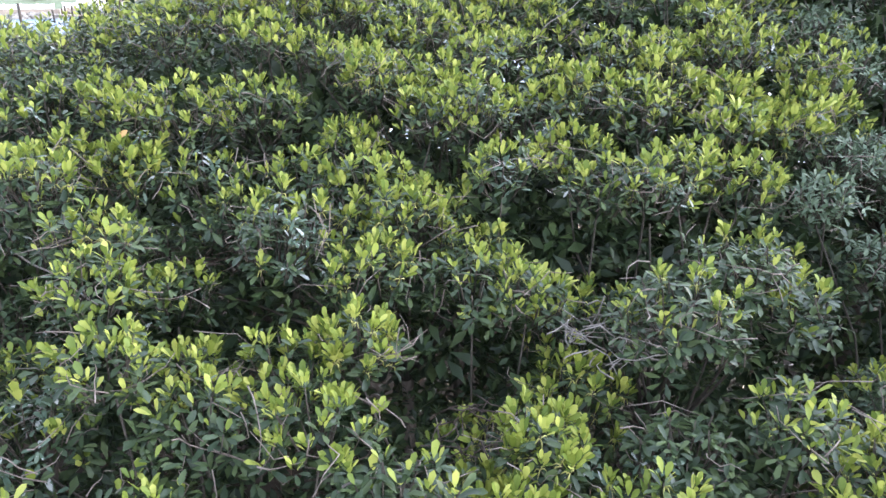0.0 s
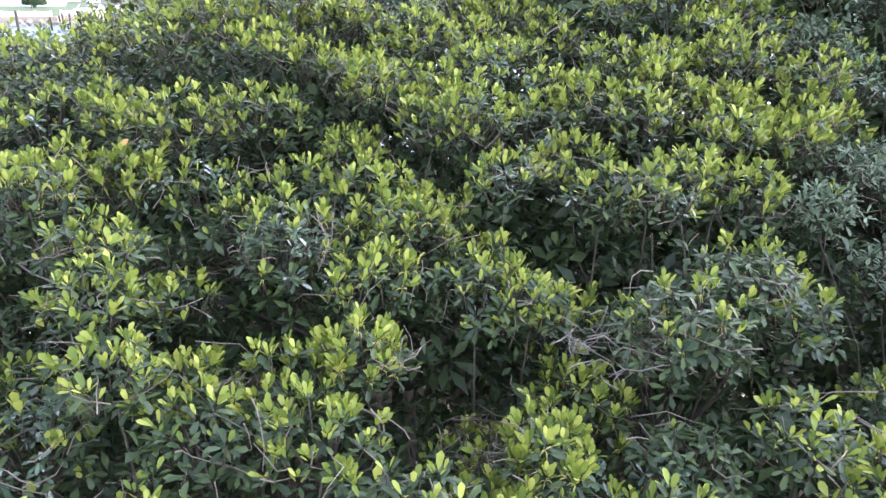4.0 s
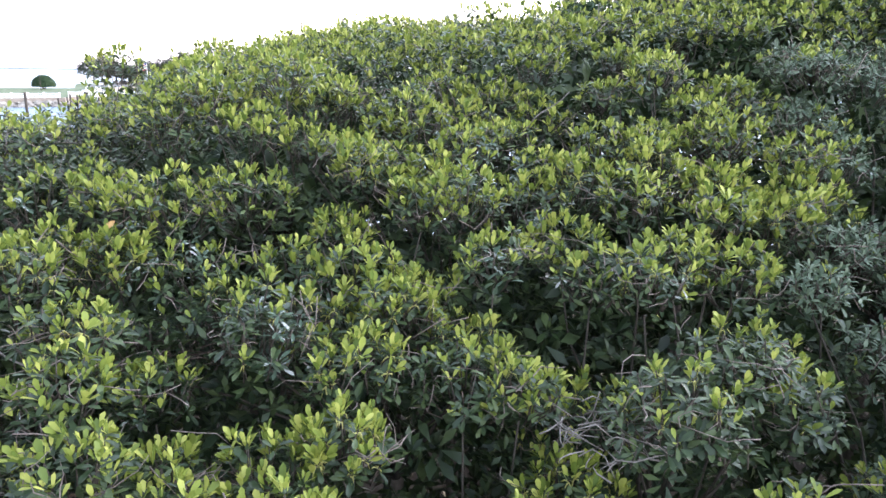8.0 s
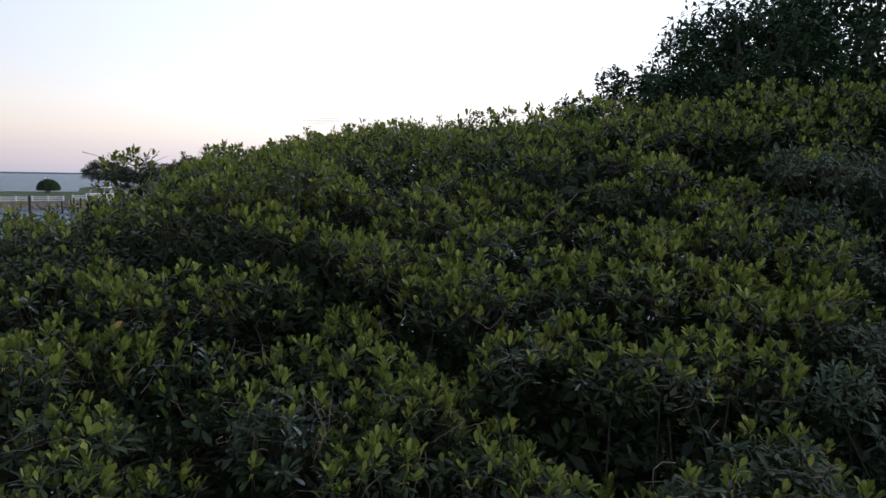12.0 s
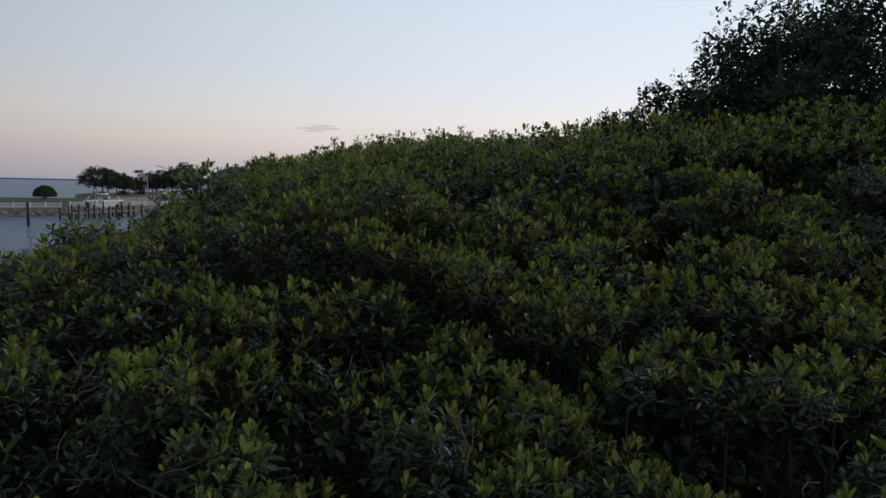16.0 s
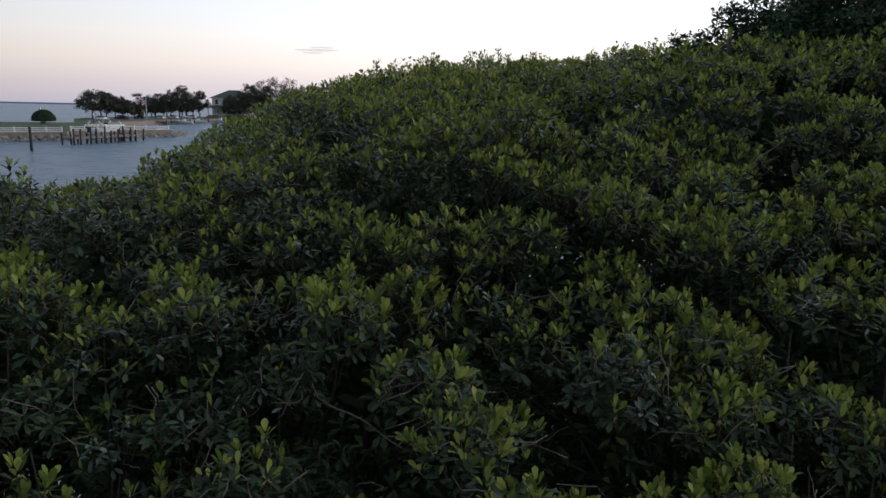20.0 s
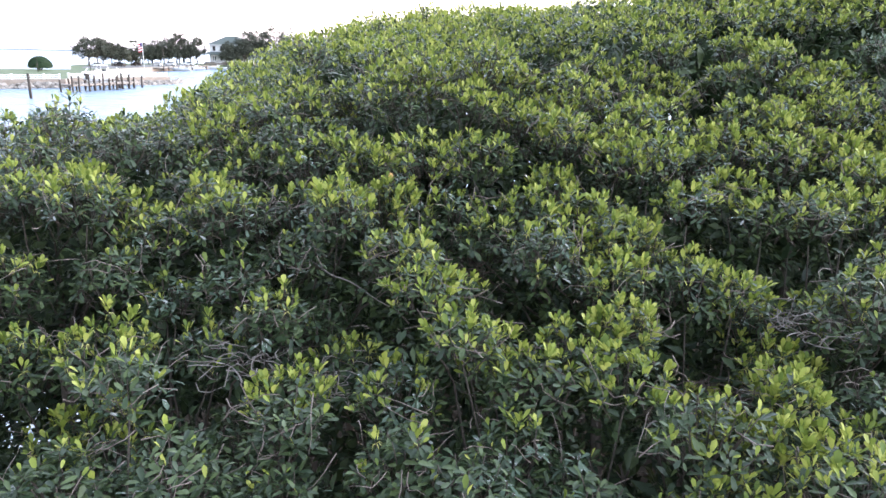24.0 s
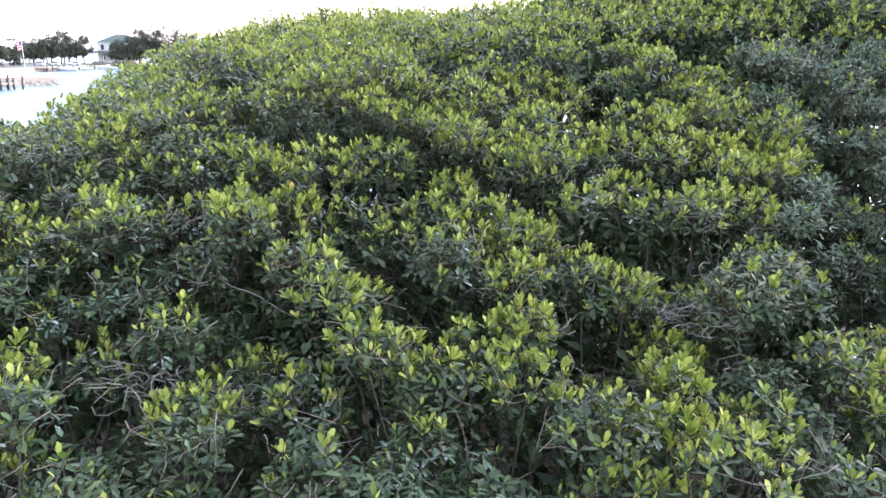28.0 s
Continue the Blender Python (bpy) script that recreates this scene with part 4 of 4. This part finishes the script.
SHORE_OAKS = ((-131.7, 275, 11.6, 6.0, 3, 0), (-128.0, 280, 9.8, 4.2, 2, 1), (-123.8, 282, 8.2, 3.4, 2, 2), (-123.4, 290, 6.6, 2.4, 1, 3), (-139.6, 345, 9.5, 4.6, 2, 4), (-135.3, 348, 10.2, 5.0, 2, 5),
              (-131.3, 352, 12.5, 5.0, 1, 6), (-128.8, 356, 14.2, 5.0, 1, 7), (-125.8, 362, 12.0, 5.0, 2, 8), (-124.5, 372, 13.6, 4.6, 1, 9), (-101.6, 350, 11.0, 4.4, 2, 10), (-97.0, 384, 15.0, 5.6, 1, 11),
              (-95.9, 360, 16.5, 6.0, 1, 12), (-90.5, 364, 19.5, 7.5, 1, 13), (-83.5, 364, 20.5, 8.0, 1, 14), (-75.4, 366, 20.0, 8.0, 1, 15), (-95.0, 352, 12.5, 4.6, 1, 16))
for x, y, h, s, trunks, seed in SHORE_OAKS:
    broad_tree("shore_tree", "broad dark-crowned shade tree on the far shore", (x, y, LAND), h, s, 46, 15, 0.86, M["hazed_leaf"], low=0.30 if seed < 4 else 0.22, trunks=trunks, seed=20 + seed)


def palm(at, height, seed):
    r = np.random.default_rng(seed)
    t = thing("palm_tree", "cabbage palm with a ragged fan-leaf head", "palm", group="palms on the shore", at=at)
    p = Pile()
    top = np.array([r.normal(0, 0.5), r.normal(0, 0.5), height])
    p.put(*tube([(0, 0, -0.2), top * 0.5 + (0.2, 0, 0), top], [0.28, 0.2, 0.17], 8))
    p.part("trunk", [M["bark"]], t)
    for k in range(22):
        a, up = 2.4 * k, r.uniform(-0.6, 1.2)
        d = np.array([math.cos(a) * math.cos(up), math.sin(a) * math.cos(up), math.sin(up)])
        fan = Pile()
        side = unit(np.cross(d, (0, 0, 1)))
        base = top + d * 1.2
        for j in range(-5, 6):
            tip = base + unit(d + side * 0.22 * j + (0, 0, -0.05 * abs(j))) * r.uniform(1.7, 2.5) + (0, 0, -0.4)
            w = np.cross(unit(tip - base), (0, 0, 1)) * 0.09
            fan.put(np.array([base, (base + tip) / 2 + w, tip, (base + tip) / 2 - w + (0, 0, 0.05)]), [(0, 1, 2), (0, 2, 3)])
        fan.put(*tube([top, base], [0.03, 0.02], 4))
        fan.part("frond", [M["hazed_leaf"]], t, smooth=False)
    return t


for k, (x, y, h) in enumerate(((-122.6, 292, 8.0), (-122.4, 296, 7.2), (-139.4, 352, 9.3), (-129.1, 360, 13.8), (-126.4, 358, 12.0), (-130.9, 345, 9.0))):
    palm((x, y, LAND), h, k)

# two-storey white house with a green hipped roof
house = thing("house", "white two-storey house with a green hipped roof and a porch", "house", at=(-104.6, 366, LAND + 0.9), turn=-0.15)
house.scale = (1.3, 1.3, 1.3)
part("plinth", boxed((0, -1.2, -0.45), (15, 15, 0.9)), M["concrete"], house)
part("wall", boxed((0, 0, 3.4), (13, 11, 6.8)), M["white"], house)
bm = bmesh.new()
e = [bm.verts.new(c) for c in ((-7.3, -6.3, 6.8), (7.3, -6.3, 6.8), (7.3, 6.3, 6.8), (-7.3, 6.3, 6.8), (-2.2, 0, 9.9), (2.2, 0, 9.9))]
for q in ((0, 1, 5, 4), (1, 2, 5), (2, 3, 4, 5), (3, 0, 4), (3, 2, 1, 0)):
    bm.faces.new([e[i] for i in q])
part("roof", bm, M["roof"], house)
part("eave", boxed((0, 0, 6.74), (14.7, 12.7, 0.16)), M["white"], house)
bm = bmesh.new()
e = [bm.verts.new(c) for c in ((-7.2, -8.6, 3.2), (7.2, -8.6, 3.2), (7.2, -5.5, 4.1), (-7.2, -5.5, 4.1), (-7.2, -8.6, 3.05), (7.2, -8.6, 3.05), (7.2, -5.5, 3.05), (-7.2, -5.5, 3.05))]
for q in ((0, 1, 2, 3), (7, 6, 5, 4), (0, 4, 5, 1), (1, 5, 6, 2), (3, 7, 4, 0)):
    bm.faces.new([e[i] for i in q])
part("porch_roof", bm, M["roof"], house, "green metal porch roof")
for k in range(5):
    part("porch_post", boxed((-6.8 + 3.4 * k, -8.3, 1.5), (0.25, 0.25, 3.0), 0.02), M["white"], house)
part("porch_floor", boxed((0, -7.0, 0.2), (14, 3.2, 0.4), 0.02), M["deck"], house)


def house_window(c, s, along_x=True):
    frame_ob = part("window", boxed(c, (s[0] + 0.24, 0.16, s[1] + 0.24) if along_x else (0.16, s[0] + 0.24, s[1] + 0.24), 0.02), M["white"], house)
    off = (0, -0.09, 0) if along_x else (0.09, 0, 0)
    part("pane", boxed([a + b for a, b in zip(c, off)], (s[0], 0.03, s[1]) if along_x else (0.03, s[0], s[1])), M["glass"], frame_ob)


for x in (-4.6, -1.6, 1.6, 4.6):
    house_window((x, -5.53, 5.3), (1.1, 1.7))
    house_window((x, -5.53, 1.75), (1.1, LAND))
for y in (-3.0, 0.5, 3.5):
    house_window((6.53, y, 5.3), (1.1, 1.7), False)
    house_window((6.53, y, 1.8), (1.1, 1.7), False)

# flagpole with a striped flag
pole = thing("flagpole", "white flagpole with a red and white striped flag", "flagpole", at=(-107.2, 262, LAND))
p = Pile()
p.put(*tube([(0, 0, 0), (0, 0, 5), (0, 0, 8.9)], [0.11, 0.09, 0.06], 8))
p.part("pole", [M["white"]], pole)
for k in range(7):
    bm = bmesh.new()
    for i in range(7):
        x = 0.06 + 0.32 * i
        sag = 0.30 * x
        bm.verts.new((-x * 0.75, 0.16 * math.sin(2.2 * x), 8.7 - 0.42 * k - sag))
        bm.verts.new((-x * 0.75, 0.16 * math.sin(2.2 * x), 8.7 - 0.42 * (k + 1) - sag))
    bm.verts.ensure_lookup_table()
    for i in range(6):
        bm.faces.new([bm.verts[j] for j in (2 * i, 2 * i + 1, 2 * i + 3, 2 * i + 2)])
    part("stripe", bm, M["red"] if k % 2 == 0 else M["white"], pole)
part("canton", boxed((-0.36, -0.20, 8.0), (0.6, 0.03, 1.2)), M["blue"], pole, "blue corner field of the flag")

# lamp posts and a small sign on the lawn
for x, y, h in ((-100, 208, 3.2), (-97, 200, 2.6), (-106, 190, 4.0)):
    lamp = thing("lamp_post", "thin dark lamp post on the lawn", "lamp post", group="lamp posts on the lawn", at=(x, y, LAND))
    p = Pile()
    p.put(*tube([(0, 0, 0), (0, 0, h)], [0.09, 0.07], 6))
    p.part("post", [M["pile"]], lamp)
    part("head", boxed((0, 0, h + 0.2), (0.35, 0.35, 0.45), 0.06), M["white"], lamp)


def parked_car(at, turn, material, label):
    car = thing("car", label, "car", group="cars on the parking strip", at=at, turn=turn)
    bm = bmesh.new()
    rows = []
    for y, low, high, half in ((-2.2, 0.35, 0.85, 0.8), (-1.9, 0.28, 0.98, 0.9), (1.5, 0.28, 0.95, 0.9), (2.15, 0.35, 0.75, 0.78)):
        rows.append([bm.verts.new(c) for c in ((-half, y, low), (half, y, low), (half, y, high), (-half, y, high))])
    for a, c in zip(rows, rows[1:]):
        for i in range(4):
            bm.faces.new((a[i], a[(i + 1) % 4], c[(i + 1) % 4], c[i]))
    bm.faces.new(rows[0][::-1])
    bm.faces.new(rows[-1])
    bmesh.ops.recalc_face_normals(bm, faces=bm.faces)
    part("body", bm, material, car)
    bm = boxed((0, -0.3, 1.2), (1.55, 2.3, 0.55), 0.15)
    part("cabin", bm, M["glass"], car)
    part("roof", boxed((0, -0.35, 1.49), (1.35, 1.6, 0.06), 0.02), material, car)
    for x in (-0.85, 0.85):
        for y in (-1.35, 1.35):
            bm = bmesh.new()
            bmesh.ops.create_cone(bm, cap_ends=True, segments=14, radius1=0.33, radius2=0.33, depth=0.22, matrix=Matrix.Translation((x, y, 0.33)) @ Matrix.Rotation(math.pi / 2, 4, "Y"))
            part("wheel", bm, M["pile"], car)


for x, y, turn, paint in ((-124, 296, 1.5, "dark"), (-116, 312, 1.3, "white"), (-120, 322, 1.6, "dark"), (-113, 326, 1.5, "white"), (-127, 285, 1.2, "white")):
    parked_car((x, y, LAND + 0.03), turn, M["pile" if paint == "dark" else "white"], paint + " parked car under the shore trees")
parked_car((-124, 262, LAND + 0.03), 1.4, M["white"], "white parked car on the shore strip")
parked_car((-122, 276, LAND + 0.03), 1.3, M["pile"], "dark parked car on the shore strip")
parked_car((-117, 300, LAND + 0.03), 1.2, M["white"], "white parked car on the shore strip")

# thin streaks of cloud far out over the bay
for x, z, w, h in ((-668, 318, 125, 5.5), (-640, 332, 70, 3.0), (-690, 303, 60, 3.0)):
    bm = bmesh.new()
    bmesh.ops.create_icosphere(bm, subdivisions=3, radius=1.0)
    for v in bm.verts:
        lump = 1 + 0.5 * noise.noise((v.co.x * 4 + x, v.co.y * 3, v.co.z * 2))
        v.co = (x + v.co.x * w, 4000 + v.co.y * 40, z + v.co.z * h * lump)
    ob = tagged(part("cloud", bm, M["cloud"]), "thin grey streak of cloud low in the sky", "cloud", group="cloud streaks")
    ob.data.polygons.foreach_set("use_smooth", [True] * len(ob.data.polygons))
